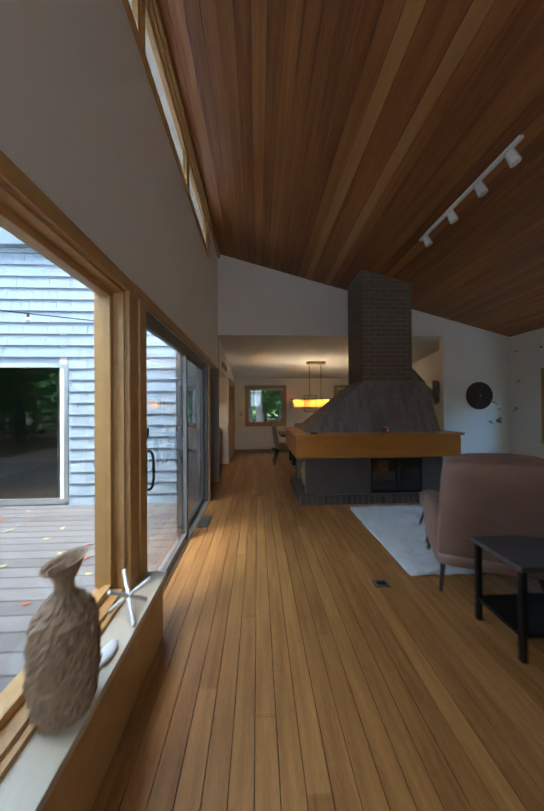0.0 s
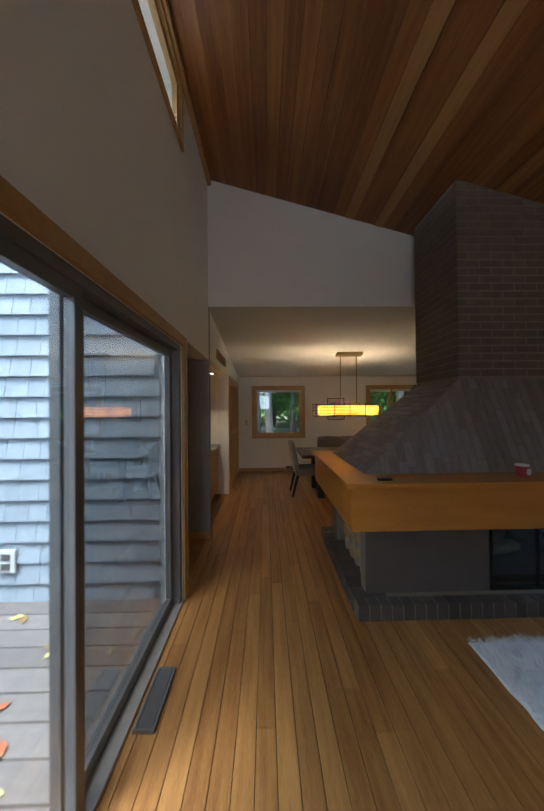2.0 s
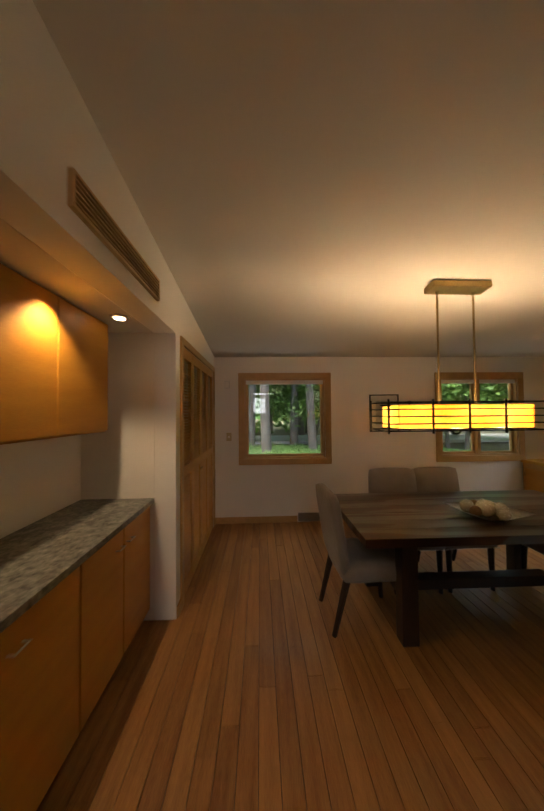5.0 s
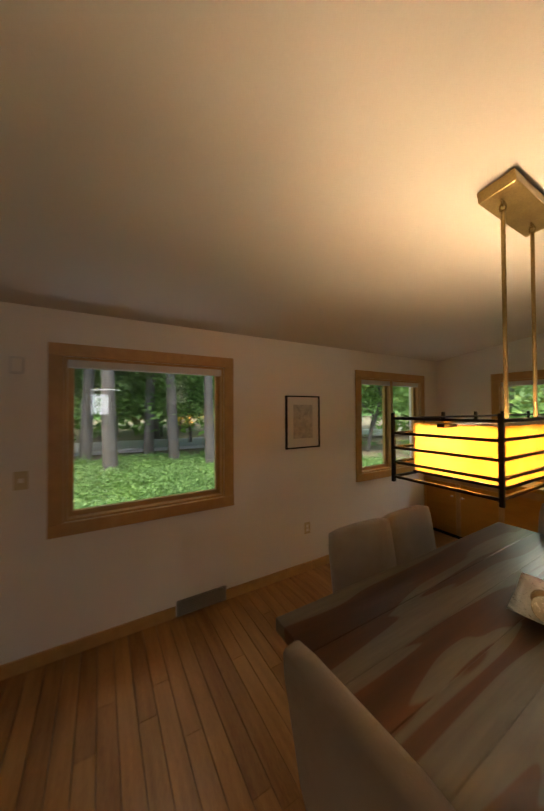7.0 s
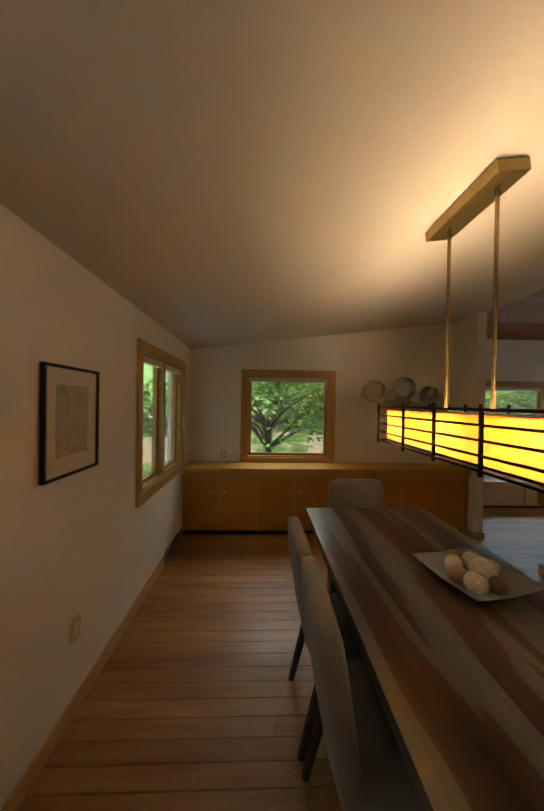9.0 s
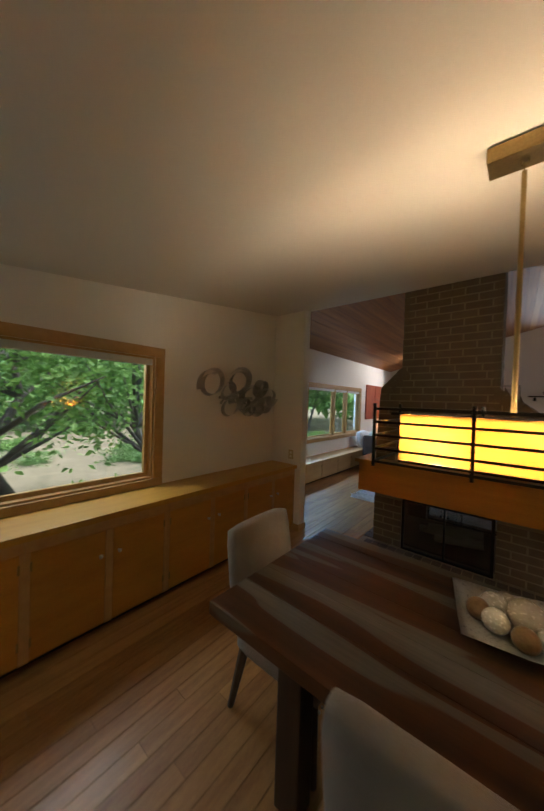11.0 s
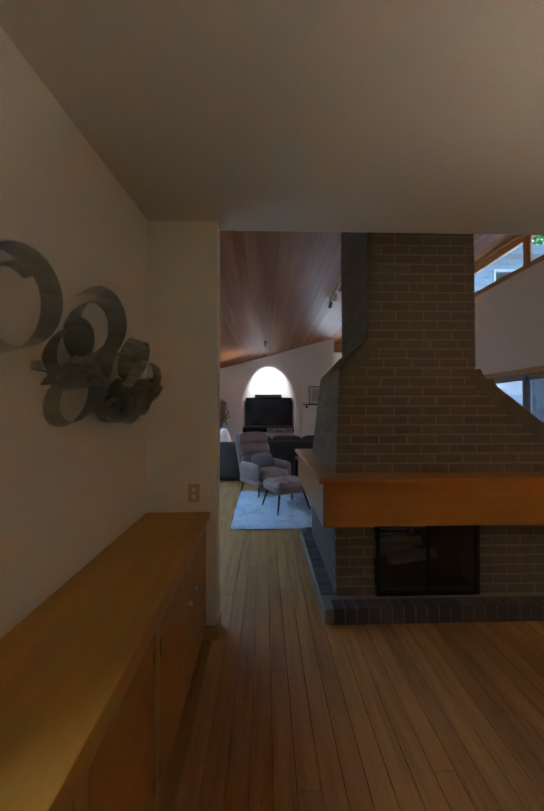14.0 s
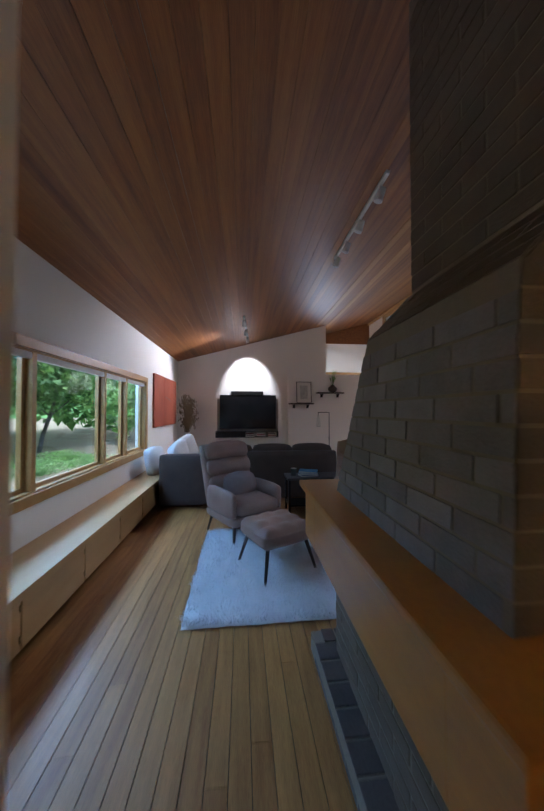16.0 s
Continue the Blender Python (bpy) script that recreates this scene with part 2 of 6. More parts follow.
LEAF_Y = surface("yellowing_foliage", (0.10, 0.16, 0.020), (0.30, 0.30, 0.05), 0.6, scale=1.2, fine=12, bump=0.0, vary=0.5, island=True)
SOIL = surface("forest_ground", (0.075, 0.070, 0.035), (0.22, 0.175, 0.115), 0.95, scale=1.6, fine=7, bump=0.8)



def thin_leaf(m):
    """Lets part of the light through, as leaves do."""
    n, l, b = m.node_tree.nodes, m.node_tree.links, m.node_tree.nodes["Principled BSDF"]
    tl, mx = n.new("ShaderNodeBsdfTranslucent"), n.new("ShaderNodeMixShader")
    l.new(b.inputs["Base Color"].links[0].from_socket, tl.inputs[0])
    mx.inputs[0].default_value = 0.45
    l.new(b.outputs[0], mx.inputs[1]), l.new(tl.outputs[0], mx.inputs[2]), l.new(mx.outputs[0], n["Material Output"].inputs[0])


thin_leaf(LEAF)
thin_leaf(LEAF_Y)


# ---- mesh helpers ----
def box(bm, x0, y0, z0, x1, y1, z1, bevel=0.0, m=None):
    mat = Matrix.LocRotScale(((x0 + x1) / 2, (y0 + y1) / 2, (z0 + z1) / 2), None, (abs(x1 - x0), abs(y1 - y0), abs(z1 - z0)))
    r = bmesh.ops.create_cube(bm, size=1, matrix=(m @ mat) if m else mat)
    if bevel:
        es = list({e for v in r["verts"] for e in v.link_edges})
        bmesh.ops.bevel(bm, geom=es, offset=bevel, segments=2, affect="EDGES", profile=0.7)
    return bm


def boxes(*rows, bevel=0.0):
    bm = bmesh.new()
    for r in rows:
        box(bm, *r, bevel=bevel)
    return bm


def prism(bm, pts, axis, c0, c1):
    """Extrudes a polygon. axis y: points are x, z; axis x: points are y, z; axis z: points are x, y."""
    def put(p, c):
        return {"y": (p[0], c, p[1]), "x": (c, p[0], p[1]), "z": (p[0], p[1], c)}[axis]
    a, b = [bm.verts.new(put(p, c0)) for p in pts], [bm.verts.new(put(p, c1)) for p in pts]
    bm.faces.new(a), bm.faces.new(b[::-1])
    for i in range(len(pts)):
        j = (i + 1) % len(pts)
        bm.faces.new((a[j], a[i], b[i], b[j]))
    return bm


def tube(bm, p, q, r0, r1=None, seg=12, caps=True):
    p, q = Vector(p), Vector(q)
    m = Matrix.Translation((p + q) / 2) @ (q - p).to_track_quat("Z", "Y").to_matrix().to_4x4()
    bmesh.ops.create_cone(bm, cap_ends=caps, segments=seg, radius1=r0, radius2=r0 if r1 is None else r1, depth=(q - p).length, matrix=m)
    return bm


def mesh_of(name, bm, material, smooth=False):
    bmesh.ops.recalc_face_normals(bm, faces=bm.faces)
    me = bpy.data.meshes.new(name)
    bm.to_mesh(me)
    bm.free()
    me.materials.append(material)
    if smooth:
        me.shade_smooth()
    return me


def part(name, bm, material, parent=None, label="", smooth=False, m=None):
    ob = new(name, mesh_of(name, bm, material, smooth))
    if parent:
        ob.parent = parent
    if m:
        ob.matrix_basis = m
    if label:
        ob["label"] = label
    return ob


def thing(name, label, category, m=None, group="", kind=""):
    ob = new(name)
    ob.empty_display_size = 0.1
    if m:
        ob.matrix_basis = m
    return tagged(ob, label, category, group, kind)


def soft_box(bm, x0, y0, z0, x1, y1, z1, r=0.04, puff=0.0, m=None, cuts=5):
    """A cushion: a rounded block, its faces swelling by puff."""
    tmp = bmesh.new()
    bmesh.ops.create_cube(tmp, size=2)
    bmesh.ops.subdivide_edges(tmp, edges=tmp.edges[:], cuts=cuts, use_grid_fill=True)
    h = Vector(((x1 - x0) / 2, (y1 - y0) / 2, (z1 - z0) / 2))
    c = Vector(((x1 + x0) / 2, (y1 + y0) / 2, (z1 + z0) / 2))
    for v in tmp.verts:
        u = v.co.copy()
        p = Vector([u[i] * h[i] for i in range(3)])
        core = Vector([max(-h[i] + r, min(h[i] - r, p[i])) for i in range(3)])
        d = p - core
        if d.length > 1e-6:
            p = core + d.normalized() * r
        for i in range(3):
            if abs(u[i]) > 0.999:
                j, k = (i + 1) % 3, (i + 2) % 3
                p[i] += math.copysign(puff * (1 - u[j] ** 2) * (1 - u[k] ** 2), u[i])
        v.co = c + p
    me = bpy.data.meshes.new("tmp")
    tmp.to_mesh(me)
    tmp.free()
    if m:
        me.transform(m)
    bm.from_mesh(me)
    bpy.data.meshes.remove(me)
    return bm


def wall_with_openings(axis, c0, c1, a0, a1, z0, z1, holes):
    """A wall slab across axis, from a0 to a1, with rectangular openings (a, a, z, z) right through it."""
    bm = bmesh.new()
    cuts_a = sorted({a0, a1, *[h[0] for h in holes], *[h[1] for h in holes]})
    for i in range(len(cuts_a) - 1):
        lo, hi = cuts_a[i], cuts_a[i + 1]
        mid = (lo + hi) / 2
        spans = sorted((h[2], h[3]) for h in holes if h[0] < mid < h[1])
        z = z0
        for s, e in [*spans, (z1, z1)]:
            if s > z + 1e-4:
                if axis == "x":
                    box(bm, c0, lo, z, c1, hi, s)
                else:
                    box(bm, lo, c0, z, hi, c1, s)
            z = max(z, e)
    return bm


def structure(name, bm, material, label, category):
    return tagged(part(name, bm, material), label, category, kind="structure")


# ---- plan ----
XW, XE, XD = -0.88, 4.85, 3.95
YS, YT, YP, YB = -0.95, 0.33, 7.63, 11.30
T = 0.16


def roof_z(x):
    return 4.07 - 0.27 * x


def dining_z(y):
    return 2.77 - 0.122 * (y - YP)


# west wall of the living room with its openings
structure("wall_west", wall_with_openings("x", XW - T, XW, YS - T, 6.68, 0, 4.36, [
    (2.12, 3.778, 0.40, 2.06), (4.00, 6.50, 0.0, 2.06), (2.68, 6.50, 3.70, 4.19), (0.05, 1.41, 3.70, 4.19)]), PAINT,
    "off-white painted plaster wall with glazed openings", "wall")
structure("wall_hall_header", boxes((XW - T, 6.68, 2.135, XW, 7.63, 4.36)), PAINT, "off-white wall above the hall opening", "wall")
bm = wall_with_openings("x", XW - T, XW, 7.724, YB, 0, 2.80, [(7.734, 9.43, 0, 2.15), (9.60, 11.16, 0, 2.10)])
structure("wall_dining_west", bm, PAINT, "off-white wall with a bar niche and closet", "wall")
structure("wall_hall_north", boxes((-3.0, 7.634, 0, XW, 7.722, 2.80)), PAINT_DARK, "charcoal grey painted hall wall", "wall")
structure("wall_hall_south", boxes((-3.0, 6.70, 0, XW - T, 6.78, 2.60)), PAINT, "off-white hall wall", "wall")
structure("wall_hall_end", boxes((-3.1, 6.62, 0, -3.0, 7.72, 2.60)), PAINT, "off-white end wall of the hall", "wall")
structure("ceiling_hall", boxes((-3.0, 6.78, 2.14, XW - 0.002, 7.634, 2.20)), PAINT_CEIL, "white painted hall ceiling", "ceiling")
# back wall, dining east wall, header and partition
structure("wall_north", wall_with_openings("y", YB, YB + T, -1.66, XD + T, 0, 2.8, [(-0.46, 0.68, 0.89, 2.01), (2.37, 3.52, 0.89, 2.01)]), PAINT,
    "cream painted wall with two windows", "wall")
structure("wall_dining_east", wall_with_openings("x", XD, XD + T, YP + 0.12, YB, 0, 2.8, [(9.44, 10.54, 0.89, 1.98)]), PAINT, "cream painted wall with a window", "wall")
bm = bmesh.new()
prism(bm, [(XW, 2.77), (3.49, 2.77), (3.49, 0), (XE + T, 0), (XE + T, roof_z(XE + T)), (XW, roof_z(XW))], "y", YP, YP + 0.12)
structure("wall_partition", bm, PAINT, "off-white header and wall end between living and dining room", "wall")
# living room east, television wall, south
structure("wall_east", wall_with_openings("x", XE, XE + T, YT - T, YP, 0, 3.2, [(2.86, 6.90, 0.82, 1.97)]), PAINT, "white painted wall with a long window band", "wall")
bm = bmesh.new()
prism(bm, [(0.92, 0), (XE, 0), (XE, roof_z(XE) + 0.02), (0.92, roof_z(0.92) + 0.02)], "y", YT - 0.14, YT)
structure("wall_television", bm, PAINT, "white painted wall lit by a spotlight", "wall")
structure("wall_closet", boxes((0.02, YT + 0.002, 0, 1.98, 0.45, 2.46)), PAINT, "white painted half-height closet wall", "wall")
structure("wall_south", wall_with_openings("y", YS - T, YS, XW - T, 1.06, 0, 3.75, [(-0.66, 0.56, 0.9, 2.62)]), PAINT, "off-white painted end wall with a window", "wall")
bm = bmesh.new()
prism(bm, [(XW - T, 3.62), (1.06, 3.62), (1.06, roof_z(1.06)), (XW - T, roof_z(XW - T))], "y", YS + 0.002, YS + 0.03)
structure("trim_gable", bm, CEDAR, "cedar boards closing the gable end", "trim")
structure("trim_beam", boxes((XW, YT + 0.06, 2.29, 0.02, 0.45, 2.45), bevel=0.004), TRIM, "wood header beam over the passage", "trim")
structure("wall_entry", boxes((0.92, YS, 0, 1.06, YT - 0.14, 4.0)), PAINT, "off-white painted entry wall", "wall")


# ---- ceilings ----
def plank_ceiling():
    bm = bmesh.new()
    rng = random.Random(4)
    ang = math.atan(-0.27)
    x, w = XW, 0.118
    while x < XE + T:
        y = YS - rng.random() * 2
        while y < YP:
            ln = rng.uniform(11.0, 12.0)
            y0, y1 = max(y, YS), min(y + ln, YP)
            if y1 - y0 > 0.05:
                d = rng.uniform(0, 0.0025)
                m = Matrix.Translation((x + w / 2, 0, roof_z(x + w / 2) + 0.012 + d)) @ Matrix.Rotation(-ang, 4, "Y")
                box(bm, -w / 2 / math.cos(ang) + 0.0010, y0 + 0.0005, -0.012, w / 2 / math.cos(ang) - 0.0010, y1 - 0.0005, 0.010, m=m)
            y += ln
        x += w
    return bm


def pale_boards():
    bm = bmesh.new()
    ang = math.atan(-0.27)
    for k, (a, c) in {14: (YS, YP), 17: (YS, YP)}.items():
        x = XW + 0.118 * (k + 0.5)
        m = Matrix.Translation((x, 0, roof_z(x) + 0.006)) @ Matrix.Rotation(-ang, 4, "Y")
        box(bm, -0.056, a + 0.001, -0.012, 0.056, c - 0.001, 0.004, m=m)
    return bm


PALE_CEDAR = surface("pale_cedar", (0.30, 0.145, 0.045), (0.50, 0.26, 0.085), 0.5, scale=2.5, stretch=(9, 0.35, 9), fine=30, bump=0.05)
structure("ceiling_living", plank_ceiling(), CEDAR, "tongue-and-groove cedar plank ceiling, sloping, mixed red-brown tones", "ceiling")
structure("ceiling_accent", pale_boards(), PALE_CEDAR, "pale honey-coloured boards among the cedar planks", "ceiling")
bm = bmesh.new()
prism(bm, [(XW - 0.22, roof_z(XW - 0.22) + 0.06), (XE + 0.6, roof_z(XE + 0.6) + 0.06), (XE + 0.6, roof_z(XE + 0.6) + 0.3), (XW - 0.22, roof_z(XW - 0.22) + 0.3)], "y", YS - 0.6, YP + 0.12)
structure("roof", bm, FASCIA, "low-pitched grey roof over the living room", "roof")
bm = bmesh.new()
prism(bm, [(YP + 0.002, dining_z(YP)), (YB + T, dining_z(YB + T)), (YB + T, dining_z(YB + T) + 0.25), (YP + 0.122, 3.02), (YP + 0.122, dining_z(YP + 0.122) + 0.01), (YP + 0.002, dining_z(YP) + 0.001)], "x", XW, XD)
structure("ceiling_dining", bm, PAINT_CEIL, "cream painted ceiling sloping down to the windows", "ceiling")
bm = bmesh.new()
prism(bm, [(YP + 0.14, 3.05), (YB + 0.6, 2.62), (YB + 0.6, 2.78), (YP + 0.14, 3.2)], "x", -1.6, XD + 0.6)
structure("roof_dining", bm, FASCIA, "low-pitched grey roof over the dining room", "roof")

structure("trim_eave", boxes((XW, YS + 0.04, 4.228, XW + 0.045, YP - 0.002, 4.288), bevel=0.004), TRIM, "fir trim board along the top of the clerestory wall", "trim")

# ---- windows ----
def window(name, label, axis, c, a0, a1, z0, z1, side, trim=0.085, mullions=(), trim_mat=None, deep=0.11, blind=True, frame_mat=None, inset=0.055):
    """Casing on the room face of a wall at c; side is +1 where the room lies on the low side of the wall."""
    w = thing(name, label, "window", kind="structure")
    tm, fm = trim_mat or TRIM, frame_mat or TRIM

    def bx(lo, hi, s, e, d0, d1, bevel=0.004):
        p, q = c + side * d0, c + side * d1
        p, q = min(p, q), max(p, q)
        if axis == "x":
            return boxes((p, lo, s, q, hi, e), bevel=bevel)
        return boxes((lo, p, s, hi, q, e), bevel=bevel)
    part("casing", bx(a0 - trim, a1 + trim, z1, z1 + trim, -0.022, 0.0), tm, w)
    part("casing", bx(a0 - trim, a1 + trim, z0 - trim, z0, -0.026, 0.0), tm, w)
    part("casing", bx(a0 - trim, a0, z0, z1, -0.020, 0.0), tm, w)
    part("casing", bx(a1, a1 + trim, z0, z1, -0.020, 0.0), tm, w)
    t = 0.018
    frame_ob = part("window_frame", bx(a0, a1, z1 - t, z1, 0.0, deep), fm, w)
    part("jamb", bx(a0, a1, z0, z0 + t, 0.0, deep), fm, frame_ob)
    part("jamb", bx(a0, a0 + t, z0 + t, z1 - t, 0.0, deep), fm, frame_ob)
    part("jamb", bx(a1 - t, a1, z0 + t, z1 - t, 0.0, deep), fm, frame_ob)
    edges = [a0 + t, *mullions, a1 - t]
    for i in range(len(edges) - 1):
        lo, hi = edges[i] + (0.025 if i else 0), edges[i + 1] - (0.025 if i < len(edges) - 2 else 0)
        s = 0.035
        sash = part("sash", bx(lo, hi, z1 - t - s, z1 - t, inset, inset + 0.04), fm, w)
        part("rail", bx(lo, hi, z0 + t, z0 + t + s, inset, inset + 0.04), fm, sash)
        part("stile", bx(lo, lo + s, z0 + t + s, z1 - t - s, inset, inset + 0.04), fm, sash)
        part("stile", bx(hi - s, hi, z0 + t + s, z1 - t - s, inset, inset + 0.04), fm, sash)
        pane = part("pane", bx(lo + s, hi - s, z0 + t + s, z1 - t - s, inset + 0.017, inset + 0.023, 0), GLASS, sash)
        pane.visible_shadow = False
        if i:
            part("mullion", bx(edges[i] - 0.025, edges[i] + 0.025, z0 + t, z1 - t, 0.0, deep), fm, w)
    if blind:
        part("rolled_blind", bx(a0 + t, a1 - t, z1 - t - 0.055, z1 - t, 0.005, 0.05, 0.012), LINEN, w, "pale rolled-up fabric blind")
    return w


window("window_1", "square wood-cased picture window with rolled blind", "y", YB, -0.46, 0.68, 0.89, 2.01, 1)
window("window_2", "wood-cased casement window pair with rolled blind", "y", YB, 2.37, 3.52, 0.89, 2.01, 1, mullions=(2.93,))
window("window_3", "square wood-cased picture window above the low cabinet", "x", XD, 9.44, 10.54, 0.89, 1.98, 1)
window("window_4", "long wood-cased window band over the bench", "x", XE, 2.86, 6.90, 0.82, 1.97, 1, mullions=(3.65, 4.31, 5.53))
window("window_5", "large fixed wood-framed window beside the deck", "x", XW, 2.12, 3.778, 0.40, 2.06, -1, blind=False, trim=0.07, deep=0.16)
window("window_6", "clerestory window band under the cedar ceiling", "x", XW, 2.68, 6.50, 3.70, 4.19, -1, trim=0.035, mullions=(4.05, 5.32), blind=False, deep=0.06, inset=0.004)
window("window_8", "wood-cased entry window", "y", YS, -0.66, 0.56, 0.9, 2.62, -1, blind=False)
window("window_7", "clerestory window under the cedar ceiling", "x", XW, 0.05, 1.41, 3.70, 4.19, -1, trim=0.035, blind=False, deep=0.06, inset=0.004)


def sliding_door():
    d = thing("door_1", "two-panel grey aluminium sliding glass door in a wood casing", "sliding door", kind="structure")
    y0, y1, z1 = 4.00, 6.50, 2.06
    part("casing", boxes((XW, y0 - 0.151, z1, XW + 0.024, y1 + 0.08, z1 + 0.075), bevel=0.004), TRIM, d)
    part("casing", boxes((XW, y1, 0, XW + 0.022, y1 + 0.08, z1), bevel=0.004), TRIM, d)
    part("post", boxes((XW - 0.10, y0 - 0.10, 0, XW + 0.035, y0, z1), bevel=0.005), TRIM, d)
    part("post", boxes((XW - 0.10, y0 - 0.22, 0.40, XW + 0.024, y0 - 0.105, z1), bevel=0.005), TRIM, d)
    part("head_track", boxes((XW - 0.12, y0, z1 - 0.05, XW - 0.005, y1, z1), bevel=0.003), ALU, d)
    part("sill_track", boxes((XW - 0.13, y0, -0.02, XW + 0.01, y1, 0.022), bevel=0.003), NICKEL, d)
    part("side_frame", boxes((XW - 0.12, y1 - 0.05, 0.022, XW - 0.005, y1, z1 - 0.05), bevel=0.003), ALU, d)
    for (a, b, x) in ((y0 + 0.01, 5.26, XW - 0.05), (5.20, y1 - 0.05, XW - 0.10)):
        s = 0.055
        leaf = part("door_panel", boxes((x, a, 0.022, x + 0.04, a + s, z1 - 0.05), bevel=0.003), ALU, d)
        part("stile", boxes((x, b - s, 0.022, x + 0.04, b, z1 - 0.05), bevel=0.003), ALU, leaf)
        part("rail", boxes((x, a + s, 0.022, x + 0.04, b - s, 0.022 + 0.07), bevel=0.003), ALU, leaf)
        part("rail", boxes((x, a + s, z1 - 0.05 - s, x + 0.04, b - s, z1 - 0.05), bevel=0.003), ALU, leaf)
        g = part("pane", boxes((x + 0.017, a + s, 0.09, x + 0.023, b - s, z1 - 0.05 - s)), DOORGLASS, leaf)
        g.visible_shadow = False
    part("insect_screen", boxes((XW - 0.125, 5.24, 0.04, XW - 0.122, y1 - 0.05, z1 - 0.06)), MESHWIRE, d, "fine dark insect screen")
    bm = bmesh.new()
    hy, hx = 4.085, XW + 0.0
    run = [(hx - 0.01, 0.865), (hx + 0.022, 0.862), (hx + 0.038, 0.885), (hx + 0.045, 0.93), (hx + 0.045, 1.05), (hx + 0.038, 1.095), (hx + 0.022, 1.118), (hx - 0.01, 1.115)]
    for (xa, za), (xb, zb) in zip(run, run[1:]):
        tube(bm, (xa, hy, za), (xb, hy, zb), 0.0085)
    box(bm, hx - 0.012, hy - 0.016, 0.85, hx, hy + 0.016, 1.13, bevel=0.004)
    box(bm, hx - 0.012, hy - 0.012, 1.20, hx + 0.012, hy + 0.012, 1.27, bevel=0.004)
    part("handle", bm, BLACK, d, "black pull handle")
    return d


sliding_door()
# window seat under the fixed window
seat = tagged(part("window_sill", boxes((XW - 0.02, 1.0, 0.345, -0.715, 3.98, 0.38), bevel=0.006), SILL_CREAM), "deep pale wooden window sill shelf", "window sill", kind="structure")
structure("wall_sill_front", boxes((XW, 1.0, 0, -0.735, 3.95, 0.345)), TRIM, "wood-faced front below the window sill", "wall")


# ---- fireplace ----
def lay_bricks(parent, origin, u, v, height, extent, mat_part, mat_stuff, singles, bl=0.205, bh=0.062, joint=0.010, thick=0.05, proud=0.004, rng=random.Random(8), turn=False):
    """Courses of bricks on a plane face; extent(h) gives the run of the course at that height up the face."""
    u, v = Vector(u).normalized(), Vector(v).normalized()
    w = u.cross(v)
    rest = bmesh.new()
    rows = int(height / (bh + joint))
    count = 0
    for r in range(rows):
        h = (r + 0.5) * (bh + joint)
        (l0, e0), (l1, e1) = extent(h - bh / 2), extent(h + bh / 2)
        lo, hi = min(l0, l1), max(e0, e1)
        a = lo - (0.5 * (bl + joint) if r % 2 else 0)
        while a < hi - 0.02:
            s0, s1, t0, t1 = max(a, l0), max(a, l1), min(a + bl, e0), min(a + bl, e1)
            a += bl + joint
            if t0 - s0 < 0.02 and t1 - s1 < 0.02:
                continue
            t0, t1 = max(t0, s0 + 0.002), max(t1, s1 + 0.002)
            d = proud + rng.uniform(-0.0015, 0.0015)
            m = Matrix((u, v, w)).transposed().to_4x4()
            m.translation = Vector(origin) + v * h + w * (d - thick / 2)
            if count < singles and abs(s0 - s1) + abs(t0 - t1) < 1e-4:
                ob = new("brick", BRICK_MESH if mat_part is BRICK else HEARTH_MESH)
                ob.parent, ob.matrix_basis = parent, m @ Matrix.Translation(((s0 + t0) / 2, 0, 0)) @ Matrix.Diagonal((t0 - s0, bh, thick, 1))
                count += 1
            else:
                k = [rest.verts.new(m @ Vector(p)) for q in (-thick / 2, thick / 2) for p in ((s0, -bh / 2, q), (t0, -bh / 2, q), (t1, bh / 2, q), (s1, bh / 2, q))]
                for f in ((3, 2, 1, 0), (4, 5, 6, 7), (0, 1, 5, 4), (1, 2, 6, 5), (2, 3, 7, 6), (3, 0, 4, 7)):
                    rest.faces.new([k[q] for q in f])
    if len(rest.verts):
        tagged(part("brickwork", rest, mat_stuff, parent), kind="stuff")
    else:
        rest.free()


def brick_mesh(name, material):
    bm = bmesh.new()
    bmesh.ops.create_cube(bm, size=1)
    for vv in bm.verts:
        if vv.co.z > 0:
            vv.co.x *= 0.975
            vv.co.y *= 0.93
    return mesh_of(name, bm, material)


BRICK_MESH, HEARTH_MESH = brick_mesh("brick", BRICK), brick_mesh("hearth_brick", HEARTH)
FX0, FX1, FY0, FY1 = 0.57, 2.64, 6.42, 7.51
SX0, SX1, SY0 = 1.57, 2.39, 6.77


